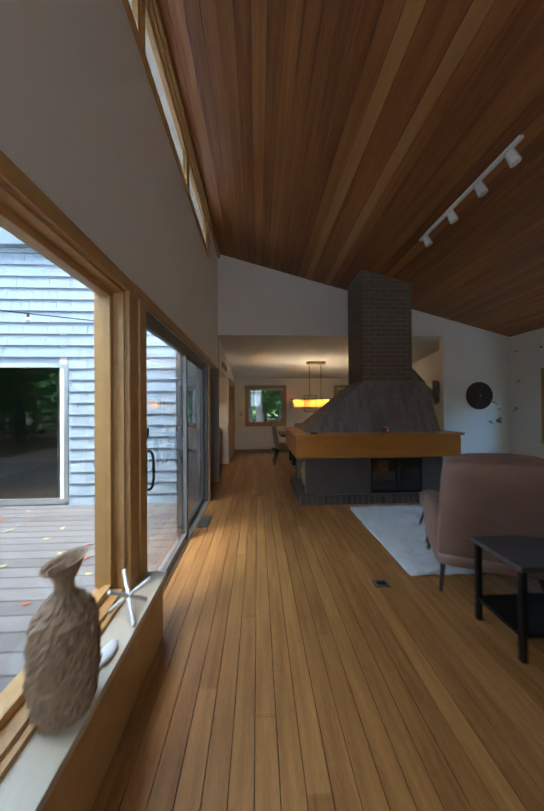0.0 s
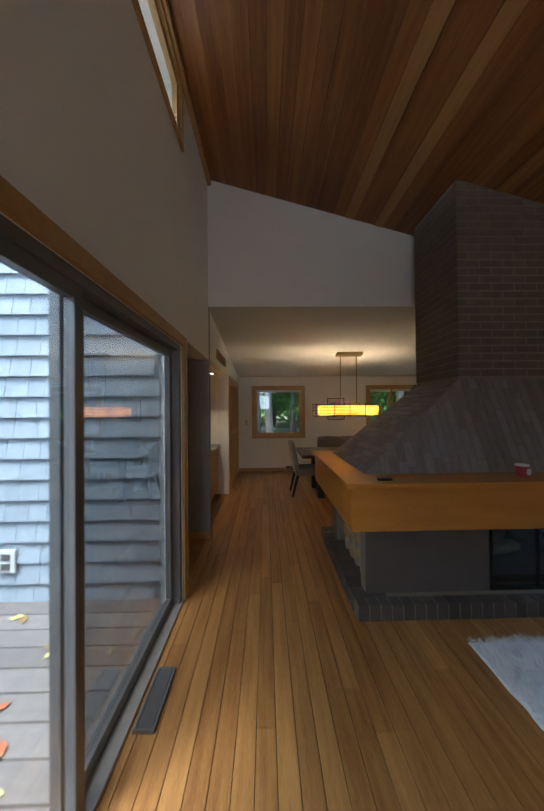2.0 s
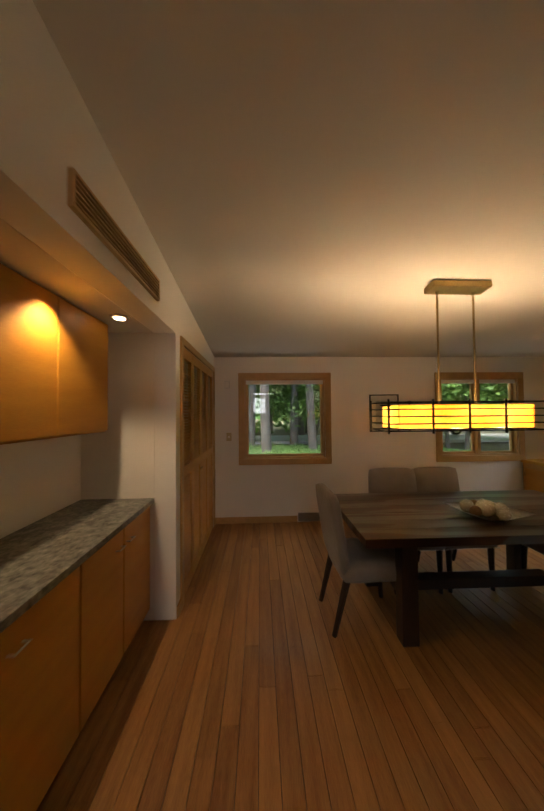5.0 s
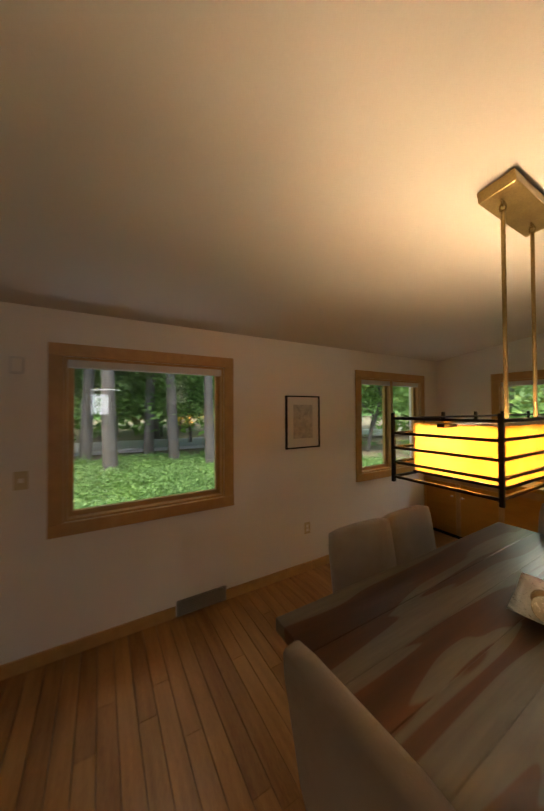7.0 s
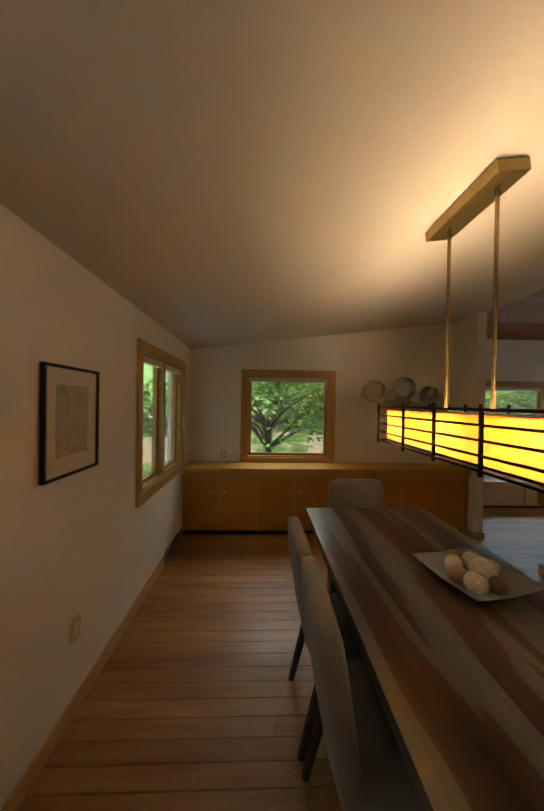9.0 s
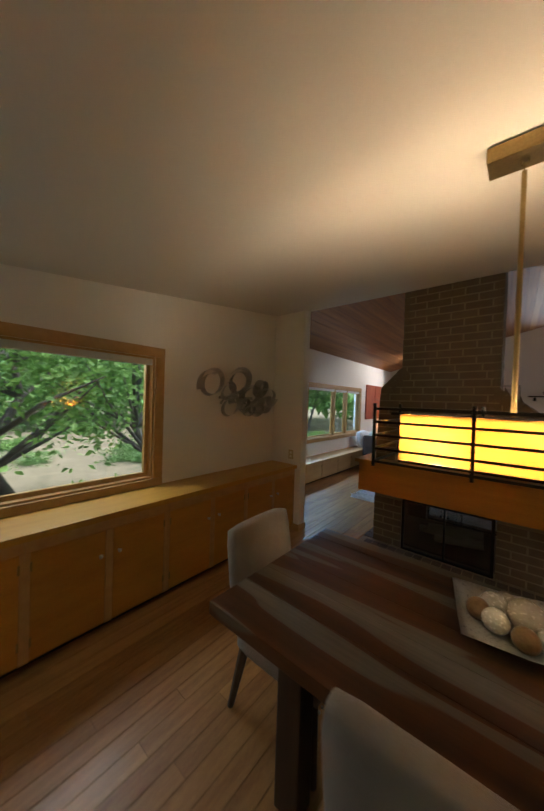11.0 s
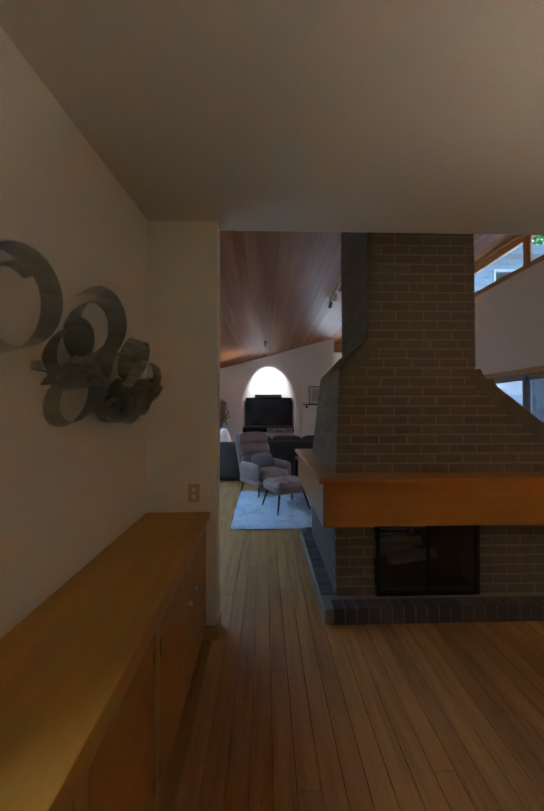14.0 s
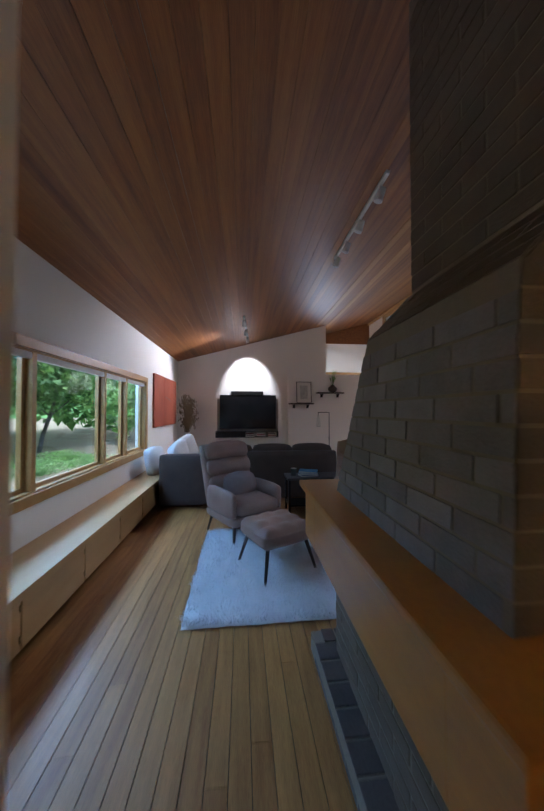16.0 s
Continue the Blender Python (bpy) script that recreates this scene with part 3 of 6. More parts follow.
def fireplace():
    f = thing("fireplace", "freestanding brown brick fireplace with sloping hood, chimney and wood mantel", "fireplace")
    zt = 1.02
    bm = bmesh.new()
    top = [(x, y, roof_z(x) + 0.03) for x, y in ((SX0, SY0), (SX1, SY0), (SX1, FY1), (SX0, FY1))]
    ring = [[(FX0, FY0, zt), (FX1, FY0, zt), (FX1, FY1, zt), (FX0, FY1, zt)],
            [(SX0, SY0, 1.80), (2.61, SY0, 1.80), (2.61, FY1, 1.80), (SX0, FY1, 1.80)],
            [(SX0, SY0, 2.03), (SX1, SY0, 2.03), (SX1, FY1, 2.03), (SX0, FY1, 2.03)], top]
    vs = [[bm.verts.new(p) for p in r] for r in ring]
    for a, b in zip(vs, vs[1:]):
        for i in range(4):
            j = (i + 1) % 4
            if a[i].co != b[i].co or a[j].co != b[j].co:
                bm.faces.new((a[i], a[j], b[j], b[i]))
    bm.faces.new(vs[0][::-1]), bm.faces.new(vs[-1])
    hood = part("hood", bm, MORTAR, f, "mortar body of the brick hood and chimney")
    # dining face
    def back(h):
        z = zt + h
        lo = FX0 + (SX0 - FX0) * min(1, (z - zt) / 0.78)
        hi = FX1 - 0.03 * (z - zt) / 0.78 if z < 1.8 else max(SX1, 2.61 - (z - 1.8))
        return -hi, -lo
    lay_bricks(hood, (0, FY1, zt), (-1, 0, 0), (0, 0, 1), 2.45, back, BRICK, BRICK_J, 230)
    # shaft front
    lay_bricks(hood, (0, SY0, 1.82), (1, 0, 0), (0, 0, 1), 1.88, lambda h: (SX0, SX1), BRICK, BRICK_J, 70)
    # shaft sides
    lay_bricks(hood, (SX0, 0, 1.82), (0, -1, 0), (0, 0, 1), 1.86, lambda h: (-FY1, -SY0), BRICK, BRICK_J, 0)
    lay_bricks(hood, (SX1, 0, 2.04), (0, 1, 0), (0, 0, 1), 1.45, lambda h: (SY0, FY1), BRICK, BRICK_J, 0)
    # east face and shoulder; east bricks take a lighter tone for window light
    def east(h):
        return FY0 + (SY0 - FY0) * h / 0.78, FY1
    lay_bricks(hood, (FX1, 0, zt), (0, 1, 0), (-0.03, 0, 0.78), 0.78, east, BRICK, HOODBRICK_LIT, 0)
    lay_bricks(hood, (2.61, 0, 1.80), (0, 1, 0), (-0.22, 0, 0.23), 0.318, lambda h: (SY0, FY1), BRICK, BRICK_J, 0)
    # sloping front: bricks stand on end
    sl = math.hypot(0.78, SY0 - FY0)
    def front(k):
        x = FX0 + k
        hi = sl * min(1.0, (x - FX0) / (SX0 - FX0)) if x < SX0 else sl
        return -hi, 0
    lay_bricks(hood, (FX0, FY0, zt), (0, -(SY0 - FY0), -0.78), (1, 0, 0), FX1 - FX0 - 0.02, front, BRICK, HOODBRICK_LIT, 0)
    # sloping west side, its bricks in the same lightened tone
    lw = math.hypot(SX0 - FX0, 0.78)
    def west(h):
        return -FY1, -(FY0 + (SY0 - FY0) * h / lw)
    lay_bricks(hood, (FX0, 0, zt), (0, -1, 0), (SX0 - FX0, 0, 0.78), lw, west, BRICK, HOODBRICK_LIT, 0)
    # edge courses that follow the slopes of the dining face
    for (xa, za), (xb, zb) in (((FX0 + 0.02, zt), (SX0, 1.80)), ((SX1, 2.03), (2.61, 1.80))):
        run = math.hypot(xb - xa, zb - za)
        u = Vector((xb - xa, 0, zb - za)) / run
        v = Vector((u.z, 0, -u.x))
        n = int(run / 0.073)
        for i in range(n):
            c = Vector((xa, FY1 + 0.006 - 0.025, za)) + u * (i + 0.5) * run / n + v * 0.056
            m = Matrix((u, v, (0, 1, 0))).transposed().to_4x4()
            m.translation = c
            ob = new("brick", BRICK_MESH)
            ob.parent, ob.matrix_basis = hood, m @ Matrix.Diagonal((run / n - 0.009, 0.105, 0.05, 1))
    # mantel: boxed beam round all sides with a moulded cap
    mx0, mx1, my0, my1 = 0.39, 2.77, 6.16, 7.66
    man = part("mantel", boxes((mx0, my0, 0.68, mx1, my0 + 0.24, 0.985), bevel=0.004), MANTEL, f, "orange-toned fir mantel beam")
    part("beam", boxes((mx0, my1 - 0.17, 0.68, mx1, my1, 0.985), bevel=0.004), MANTEL, man)
    part("beam", boxes((mx0, my0 + 0.24, 0.68, mx0 + 0.17, my1 - 0.17, 0.985), bevel=0.004), MANTEL, man)
    part("beam", boxes((mx1 - 0.17, my0 + 0.24, 0.68, mx1, my1 - 0.17, 0.985), bevel=0.004), MANTEL, man)
    part("cap", boxes((mx0 - 0.035, my0 - 0.035, 0.985, mx1 + 0.035, my1 + 0.035, 1.022), bevel=0.010), MANTEL, man)
    # hearth
    hearth = part("hearth", boxes((0.455, 6.245, 0, 2.755, 7.645, 0.105)), MORTAR, f, "raised dark brick hearth")
    hw = 0.075
    for i in range(int(2.30 / (hw + 0.008))):
        x = 0.46 + i * (hw + 0.008)
        for y in (6.243, 7.553):
            ob = new("brick", HEARTH_MESH)
            ob.parent, ob.matrix_basis = hearth, Matrix.Translation((x + hw / 2, y + 0.047, 0.055)) @ Matrix.Diagonal((hw, 0.10, 0.114, 1))
    for i in range(int(1.2 / (0.12 + 0.008))):
        y = 6.345 + i * (0.12 + 0.008)
        for x in (0.453, 2.5):
            ob = new("brick", HEARTH_MESH)
            ob.parent, ob.matrix_basis = hearth, Matrix.Translation((x + 0.127, y + 0.06, 0.055)) @ Matrix.Diagonal((0.258, 0.12, 0.114, 1))
    # firebox walls
    core = part("firebox_wall", boxes((0.56, 6.40, 0.105, 1.54, 6.50, 0.70)), MORTAR, f)
    for b in ((2.32, 6.40, 0.105, 2.64, 6.50, 0.70), (1.54, 6.40, 0.62, 2.32, 6.50, 0.70), (2.54, 6.50, 0.105, 2.64, 7.50, 0.70), (1.02, 6.50, 0.105, 1.10, 7.30, 0.70),
              (0.56, 7.30, 0.105, 1.55, 7.50, 0.70), (2.35, 7.40, 0.105, 2.54, 7.50, 0.70), (1.55, 7.40, 0.645, 2.35, 7.50, 0.70)):
        part("firebox_wall", boxes(b), MORTAR, f)
    lay_bricks(core, (0, 7.50, 0.105), (-1, 0, 0), (0, 0, 1), 0.575, lambda h: (-1.55, -0.56), BRICK, BRICK_J, 40)
    lay_bricks(core, (0, 7.50, 0.105), (-1, 0, 0), (0, 0, 1), 0.575, lambda h: (-2.64, -2.35), BRICK, BRICK_J, 40)
    part("fire_panel", boxes((0.562, 6.388, 0.107, 1.538, 6.3995, 0.678), bevel=0.003), FIREPANEL, f, "smooth dark panel beside the fire opening")
    part("fire_panel", boxes((2.322, 6.388, 0.107, 2.638, 6.3995, 0.678), bevel=0.003), FIREPANEL, f)
    lay_bricks(core, (2.64, 0, 0.105), (0, 1, 0), (0, 0, 1), 0.575, lambda h: (6.40, 7.50), BRICK, BRICK_J, 60)
    lay_bricks(core, (0.56, 0, 0.105), (0, -1, 0), (0, 0, 1), 0.575, lambda h: (-7.50, -7.30), BRICK, BRICK_J, 20)
    part("firebox_floor", boxes((1.10, 6.50, 0.105, 2.54, 7.40, 0.125)), HEARTH, f)
    for y, a, b, z0, z1 in ((6.385, 1.54, 2.32, 0.11, 0.63), (7.502, 1.56, 2.34, 0.11, 0.645)):
        s = 0.025
        fr = part("fire_door", boxes((a, y, z0, a + s, y + 0.02, z1), (b - s, y, z0, b, y + 0.02, z1), (a + s, y, z1 - s, b - s, y + 0.02, z1),
                                     (a + s, y, z0, b - s, y + 0.02, z0 + s), ((a + b) / 2 - 0.008, y, z0 + s, (a + b) / 2 + 0.008, y + 0.02, z1 - s)), BLACK, f, "black framed smoked glass fire doors")
        g = part("glass", boxes((a + s, y + 0.007, z0 + s, b - s, y + 0.012, z1 - s)), FIREGLASS, fr)
        g.visible_shadow = False
        for dx in (-0.03, 0.03):
            bm = bmesh.new()
            yy = y - 0.012 if y < 7 else y + 0.032
            bmesh.ops.create_uvsphere(bm, u_segments=10, v_segments=6, radius=0.013, matrix=Matrix.Translation(((a + b) / 2 + dx, yy, z1 - 0.09)))
            part("knob", bm, BLACK, fr, smooth=True)
    return f


fireplace()


# ---- dining room ----
TX0, TX1, TY0, TY1, TZ = 0.40, 2.44, 8.97, 9.97, 0.755


def acacia(name):
    """Long boards of dark heartwood, broken by wavering pale sapwood streaks."""
    m, n, l, b = shade_tree(name)
    geo = n.new("ShaderNodeNewGeometry")
    mp = n.new("ShaderNodeMapping")
    mp.inputs["Scale"].default_value = (0.62, 6.6, 1.0)
    l.new(geo.outputs["Position"], mp.inputs[0])
    wob = n.new("ShaderNodeTexNoise")
    wob.inputs["Scale"].default_value, wob.inputs["Detail"].default_value, wob.inputs["Distortion"].default_value = 1.25, 1.2, 0.25
    l.new(mp.outputs[0], wob.inputs[0])
    ramp = n.new("ShaderNodeValToRGB")
    el = ramp.color_ramp.elements
    el[0].position, el[0].color = 0.36, (0.050, 0.015, 0.003, 1)
    el[1].position, el[1].color = 0.72, (0.21, 0.178, 0.135, 1)
    e = el.new(0.512)
    e.color = (0.115, 0.036, 0.007, 1)
    e = el.new(0.522)
    e.color = (0.165, 0.135, 0.098, 1)
    oi = n.new("ShaderNodeObjectInfo")
    ad = n.new("ShaderNodeMath")
    ad.operation = "MULTIPLY_ADD"
    ad.inputs[1].default_value = 0.05
    sh = n.new("ShaderNodeMath")
    sh.operation = "SUBTRACT"
    sh.inputs[1].default_value = 0.03
    l.new(wob.outputs[0], sh.inputs[0]), l.new(oi.outputs["Random"], ad.inputs[0]), l.new(sh.outputs[0], ad.inputs[2])
    l.new(ad.outputs[0], ramp.inputs[0])
    gr = n.new("ShaderNodeTexNoise")
    mg = n.new("ShaderNodeMapping")
    mg.inputs["Scale"].default_value = (3.5, 48, 48)
    l.new(geo.outputs["Position"], mg.inputs[0]), l.new(mg.outputs[0], gr.inputs[0])
    gr.inputs["Scale"].default_value, gr.inputs["Detail"].default_value = 1.5, 6
    mix = n.new("ShaderNodeMix")
    mix.data_type, mix.blend_type = "RGBA", "MULTIPLY"
    mix.inputs[0].default_value = 0.5
    l.new(ramp.outputs[0], mix.inputs[6]), l.new(gr.outputs[0], mix.inputs[7])
    br = n.new("ShaderNodeBrightContrast")
    br.inputs[1].default_value = 0.0
    l.new(mix.outputs[2], br.inputs[0])
    l.new(br.outputs[0], b.inputs["Base Color"])
    b.inputs["Roughness"].default_value, b.inputs["Coat Weight"].default_value, b.inputs["Coat Roughness"].default_value = 0.33, 0.25, 0.2
    bp = n.new("ShaderNodeBump")
    bp.inputs["Strength"].default_value, bp.inputs["Distance"].default_value = 0.08, 0.004
    l.new(gr.outputs[0], bp.inputs["Height"]), l.new(bp.outputs[0], b.inputs["Normal"])
    return m


ACACIA = acacia("acacia_boards")


def dining_table():
    t = thing("dining_table", "long solid wood dining table with dark boards and pale sapwood streaks", "table")
    rng = random.Random(5)
    ys = [TY0]
    while ys[-1] < TY1 - 0.14:
        ys.append(min(TY1, ys[-1] + rng.uniform(0.11, 0.17)))
    ys[-1] = TY1
    for a, b in zip(ys, ys[1:]):
        part("tabletop_board", boxes((TX0, a + 0.0006, TZ - 0.055, TX1, b - 0.0006, TZ), bevel=0.003), ACACIA, t)
    for x in (TX0 + 0.28, TX1 - 0.40):
        for y in (TY0 + 0.12, TY1 - 0.22):
            part("leg", boxes((x, y, 0, x + 0.11, y + 0.10, TZ - 0.055), bevel=0.008), WALNUT_LEG, t)
        part("apron", boxes((x + 0.02, TY0 + 0.22, TZ - 0.135, x + 0.09, TY1 - 0.22, TZ - 0.056), bevel=0.004), WALNUT_LEG, t)
    part("stretcher", boxes((TX0 + 0.39, (TY0 + TY1) / 2 - 0.05, 0.16, TX1 - 0.40, (TY0 + TY1) / 2 + 0.05, 0.24), bevel=0.005), WALNUT_LEG, t)
    return t


dining_table()


def dining_chair(label):
    """Upholstered parsons chair facing +y, its base at the origin."""
    c = thing("dining_chair", label, "chair", group="dining chairs")
    bm = bmesh.new()
    soft_box(bm, -0.235, -0.23, 0.36, 0.235, 0.25, 0.49, r=0.035, puff=0.012)
    part("seat", bm, SLEEVE, c, smooth=True)
    bm = bmesh.new()
    lean = Matrix.Translation((0, -0.21, 0.44)) @ Matrix.Rotation(radians(9), 4, "X")
    soft_box(bm, -0.235, -0.045, -0.02, 0.235, 0.045, 0.52, r=0.035, puff=0.010, m=lean)
    part("backrest", bm, SLEEVE, c, smooth=True)
    for x in (-0.19, 0.19):
        part("leg", tube(bmesh.new(), (x, 0.20, 0.375), (x, 0.215, 0), 0.026, 0.017, 8), WALNUT_LEG, c)
        part("leg", tube(bmesh.new(), (x, -0.19, 0.40), (x, -0.29, 0), 0.028, 0.017, 8), WALNUT_LEG, c)
    bm = bmesh.new()
    for i in range(19):
        bmesh.ops.create_uvsphere(bm, u_segments=6, v_segments=4, radius=0.006, matrix=Matrix.Translation((-0.225 + i * 0.025, 0.252, 0.375)))
    part("nailhead_trim", bm, NICKEL, c, "row of small metal nailheads")
    return c


ch = dining_chair("taupe upholstered dining chair with dark tapered legs")
ch.matrix_basis = pose(0.54, 9.41, 0, 0, 0, -88)
copy_thing(ch, pose(1.09, 9.85, 0, 0, 0, 179))
copy_thing(ch, pose(1.55, 9.86, 0, 0, 0, 181))
copy_thing(ch, pose(2.28, 9.51, 0, 0, 0, 91))


def bowl():
    b = thing("bowl", "square silvery dish on the dining table", "bowl", pose(1.43, 9.30, TZ, 0, 0, 12) @ Matrix.Scale(0.98, 4))
    bm = bmesh.new()
    n = 12
    g = [[None] * (n + 1) for _ in range(n + 1)]
    for i in range(n + 1):
        for j in range(n + 1):
            x, y = (i / n - 0.5) * 0.40, (j / n - 0.5) * 0.40
            r = max(abs(x), abs(y)) / 0.20
            g[i][j] = bm.verts.new((x, y, 0.008 + 0.045 * r ** 3 + 0.012 * (abs(x * y) / 0.04)))
    for i in range(n):
        for j in range(n):
            bm.faces.new((g[i][j], g[i + 1][j], g[i + 1][j + 1], g[i][j + 1]))
    bmesh.ops.solidify(bm, geom=bm.faces[:], thickness=0.006)
    part("dish", bm, surface("pale_dish", (0.60, 0.57, 0.52), (0.74, 0.71, 0.66), 0.3, metal=0.2, scale=8, fine=90, bump=0.1), b, smooth=True)
    return b


bowl()
PEARL = surface("pearl_ball", (0.55, 0.46, 0.33), (0.80, 0.72, 0.57), 0.25, metal=0.25, scale=22, fine=90, bump=0.35)
BRONZE = surface("bronze_ball", (0.20, 0.11, 0.045), (0.36, 0.22, 0.10), 0.35, metal=0.5, scale=22, fine=90, bump=0.35)
for i, (bx, by, br, bmatl) in enumerate([(-0.075, 0.07, 0.042, PEARL), (-0.03, -0.015, 0.052, PEARL), (0.05, -0.05, 0.042, PEARL), (0.06, 0.035, 0.038, PEARL),
                                         (-0.005, 0.085, 0.036, BRONZE), (0.10, -0.01, 0.036, BRONZE), (-0.10, -0.01, 0.035, BRONZE), (0.005, -0.105, 0.034, PEARL)]):
    bm = bmesh.new()
    bmesh.ops.create_uvsphere(bm, u_segments=20, v_segments=12, radius=br)
    ob = part("decor_ball", bm, bmatl, smooth=True, m=pose(1.43, 9.30, TZ, 0, 0, 12) @ Matrix.Scale(1.18, 4) @ pose(bx, by, 0.010 + br))
    tagged(ob, "pearly cream decorative ball in a dish" if bmatl is PEARL else "bronze decorative ball in a dish", "ball", "decor balls")


def pendant():
    cy = 9.43
    zc = dining_z(cy)
    p = thing("pendant_lamp", "long pendant lamp with amber glass and dark bars", "pendant lamp")
    tilt = math.atan(-0.122)
    part("canopy", boxes((1.10, -0.066, -0.054, 1.57, 0.066, -0.004), bevel=0.006), BRASS, p, "aged brass ceiling plate", m=pose(0, cy, zc - 0.002, math.degrees(tilt)))
    x0, x1, y0, y1, z0, z1 = 0.68, 1.90, cy - 0.17, cy + 0.17, 1.39, 1.61
    for x in (1.17, 1.465):
        rod = part("rod", tube(bmesh.new(), (x, cy, z1 - 0.02), (x, cy, zc - 0.10), 0.008), BRASS, p)
        bm = bmesh.new()
        for k, zz in enumerate((zc - 0.088, zc - 0.064)):
            loop = [(0.011 * math.cos(a), 0.018 * math.sin(a)) for a in [i * math.tau / 12 for i in range(12)]]
            for (a0, b0), (a1, b1) in zip(loop, loop[1:] + loop[:1]):
                if k:
                    tube(bm, (x + a0, cy, zz + b0), (x + a1, cy, zz + b1), 0.003, seg=6)
                else:
                    tube(bm, (x, cy + a0, zz + b0), (x, cy + a1, zz + b1), 0.003, seg=6)
        part("chain_link", bm, BRASS, rod)
    s = 0.035
    shade = part("shade", boxes((x0 + s + 0.06, y0 + s - 0.01, z0 + 0.022, x1 - s - 0.06, y0 + s - 0.005, z1 - 0.022), (x0 + s + 0.06, y1 - s + 0.005, z0 + 0.022, x1 - s - 0.06, y1 - s + 0.01, z1 - 0.022),
                                (x0 + s + 0.06, y0 + s - 0.004, z0 + 0.022, x0 + s + 0.065, y1 - s + 0.004, z1 - 0.022), (x1 - s - 0.065, y0 + s - 0.004, z0 + 0.022, x1 - s - 0.06, y1 - s + 0.004, z1 - 0.022)), SHADE, p, "glowing amber glass shade")
    for z in (z0, z0 + 0.053, z0 + 0.106, z0 + 0.159, z1 - 0.008):
        part("bar", boxes((x0, y0, z, x1, y0 + 0.009, z + 0.009), (x0, y1 - 0.009, z, x1, y1, z + 0.009), (x0, y0 + 0.009, z, x0 + 0.009, y1 - 0.009, z + 0.009), (x1 - 0.009, y0 + 0.009, z, x1, y1 - 0.009, z + 0.009)), BLACK, p)
    for x in (x0, x0 + 0.33, (x0 + x1) / 2 - 0.006, x1 - 0.342, x1 - 0.012):
        for y in (y0 - 0.006, y1 - 0.010):
            part("upright", boxes((x, y, z0 - 0.015, x + 0.012, y + 0.012, z1 + 0.018), bevel=0.002), BLACK, p)
    bm = bmesh.new()
    box(bm, x0 + 0.02, cy - 0.012, z1 - 0.03, x1 - 0.02, cy + 0.012, z1 - 0.018)
    part("spine", bm, BLACK, p)
    # Added baffles above and below the bulbs, cutting light on ceiling and table.
    part("top_baffle", boxes((x0 + s + 0.07, y0 + s, z1 - 0.030, x1 - s - 0.07, y0 + s + 0.108, z1 - 0.024), (x0 + s + 0.07, y1 - s - 0.108, z1 - 0.030, x1 - s - 0.07, y1 - s, z1 - 0.024)), BLACK, p)
    part("bottom_baffle", boxes((x0 + s + 0.06, y0 + s - 0.012, z0 + 0.012, x1 - s - 0.06, cy - 0.002, z0 + 0.021), (x0 + s + 0.06, cy + 0.002, z0 + 0.012, x1 - s - 0.06, y1 - s + 0.012, z0 + 0.021)), BLACK, p, "added dark baffle under the bulbs with a thin light slot")
    return p


pendant()


def low_cabinet():
    """Wall-long run of low cabinet units under one worktop."""
    doors = [(7.78, 8.17), (8.19, 8.61), (8.63, 9.04), (9.06, 9.50), (9.52, 9.93), (9.95, 10.38), (10.40, 10.83), (10.85, 11.27)]
    for k in range(0, 8, 2):
        a, b = doors[k][0] - 0.01, doors[k + 1][1] + 0.01
        c = thing("low_cabinet", "low fir cabinet unit with flat doors along the wall", "cabinet", group="low cabinets")
        part("body", boxes((3.568, a, 0.07, XD - 0.002, b, 0.785)), FIR, c)
        part("toe_kick", boxes((3.64, a, 0, XD - 0.002, b, 0.07)), BLACK, c)
        for i, (p, q) in enumerate(doors[k:k + 2]):
            d = part("door", boxes((3.560, p + 0.018, 0.085, 3.5675, q - 0.018, 0.705), bevel=0.001), FIR, c)
            bm = bmesh.new()
            yk = q - 0.05 if i == 0 else p + 0.05
            tube(bm, (3.562, yk, 0.55), (3.542, yk, 0.55), 0.005)
            bmesh.ops.create_uvsphere(bm, u_segments=10, v_segments=6, radius=0.013, matrix=Matrix.Translation((3.537, yk, 0.55)))
            part("knob", bm, NICKEL, d, "small round nickel knob", smooth=True)
        part("rail", boxes((3.558, a, 0.712, 3.5675, b, 0.785), bevel=0.003), TRIM, c)
        mid = doors[k][1] + 0.01
        for p, q in ((a, a + 0.024), (mid - 0.024, mid + 0.024), (b - 0.024, b)):
            part("stile", boxes((3.558, p, 0.072, 3.5675, q, 0.7115), bevel=0.002), TRIM, c)
        for i, (p, q) in enumerate(doors[k:k + 2]):
            for z in (0.16, 0.60):
                yh = p + 0.018 if i == 0 else q - 0.018
                part("hinge", boxes((3.555, yh - 0.006, z, 3.5595, yh + 0.006, z + 0.055)), BRASS, c)
    top = part("worktop", boxes((3.535, YP + 0.124, 0.786, XD - 0.002, YB - 0.002, 0.828), bevel=0.006), surface("honey_worktop", (0.42, 0.205, 0.020), (0.56, 0.30, 0.042), 0.42, scale=2.5, stretch=(6, 0.8, 4), fine=60, bump=0.05))
    tagged(top, "long fir worktop over the low cabinets", "worktop")


low_cabinet()


STEEL = surface("brushed_steel", (0.54, 0.53, 0.51), (0.76, 0.75, 0.73), 0.42, metal=0.3, scale=6, stretch=(1, 1, 8), fine=120, bump=0.08)


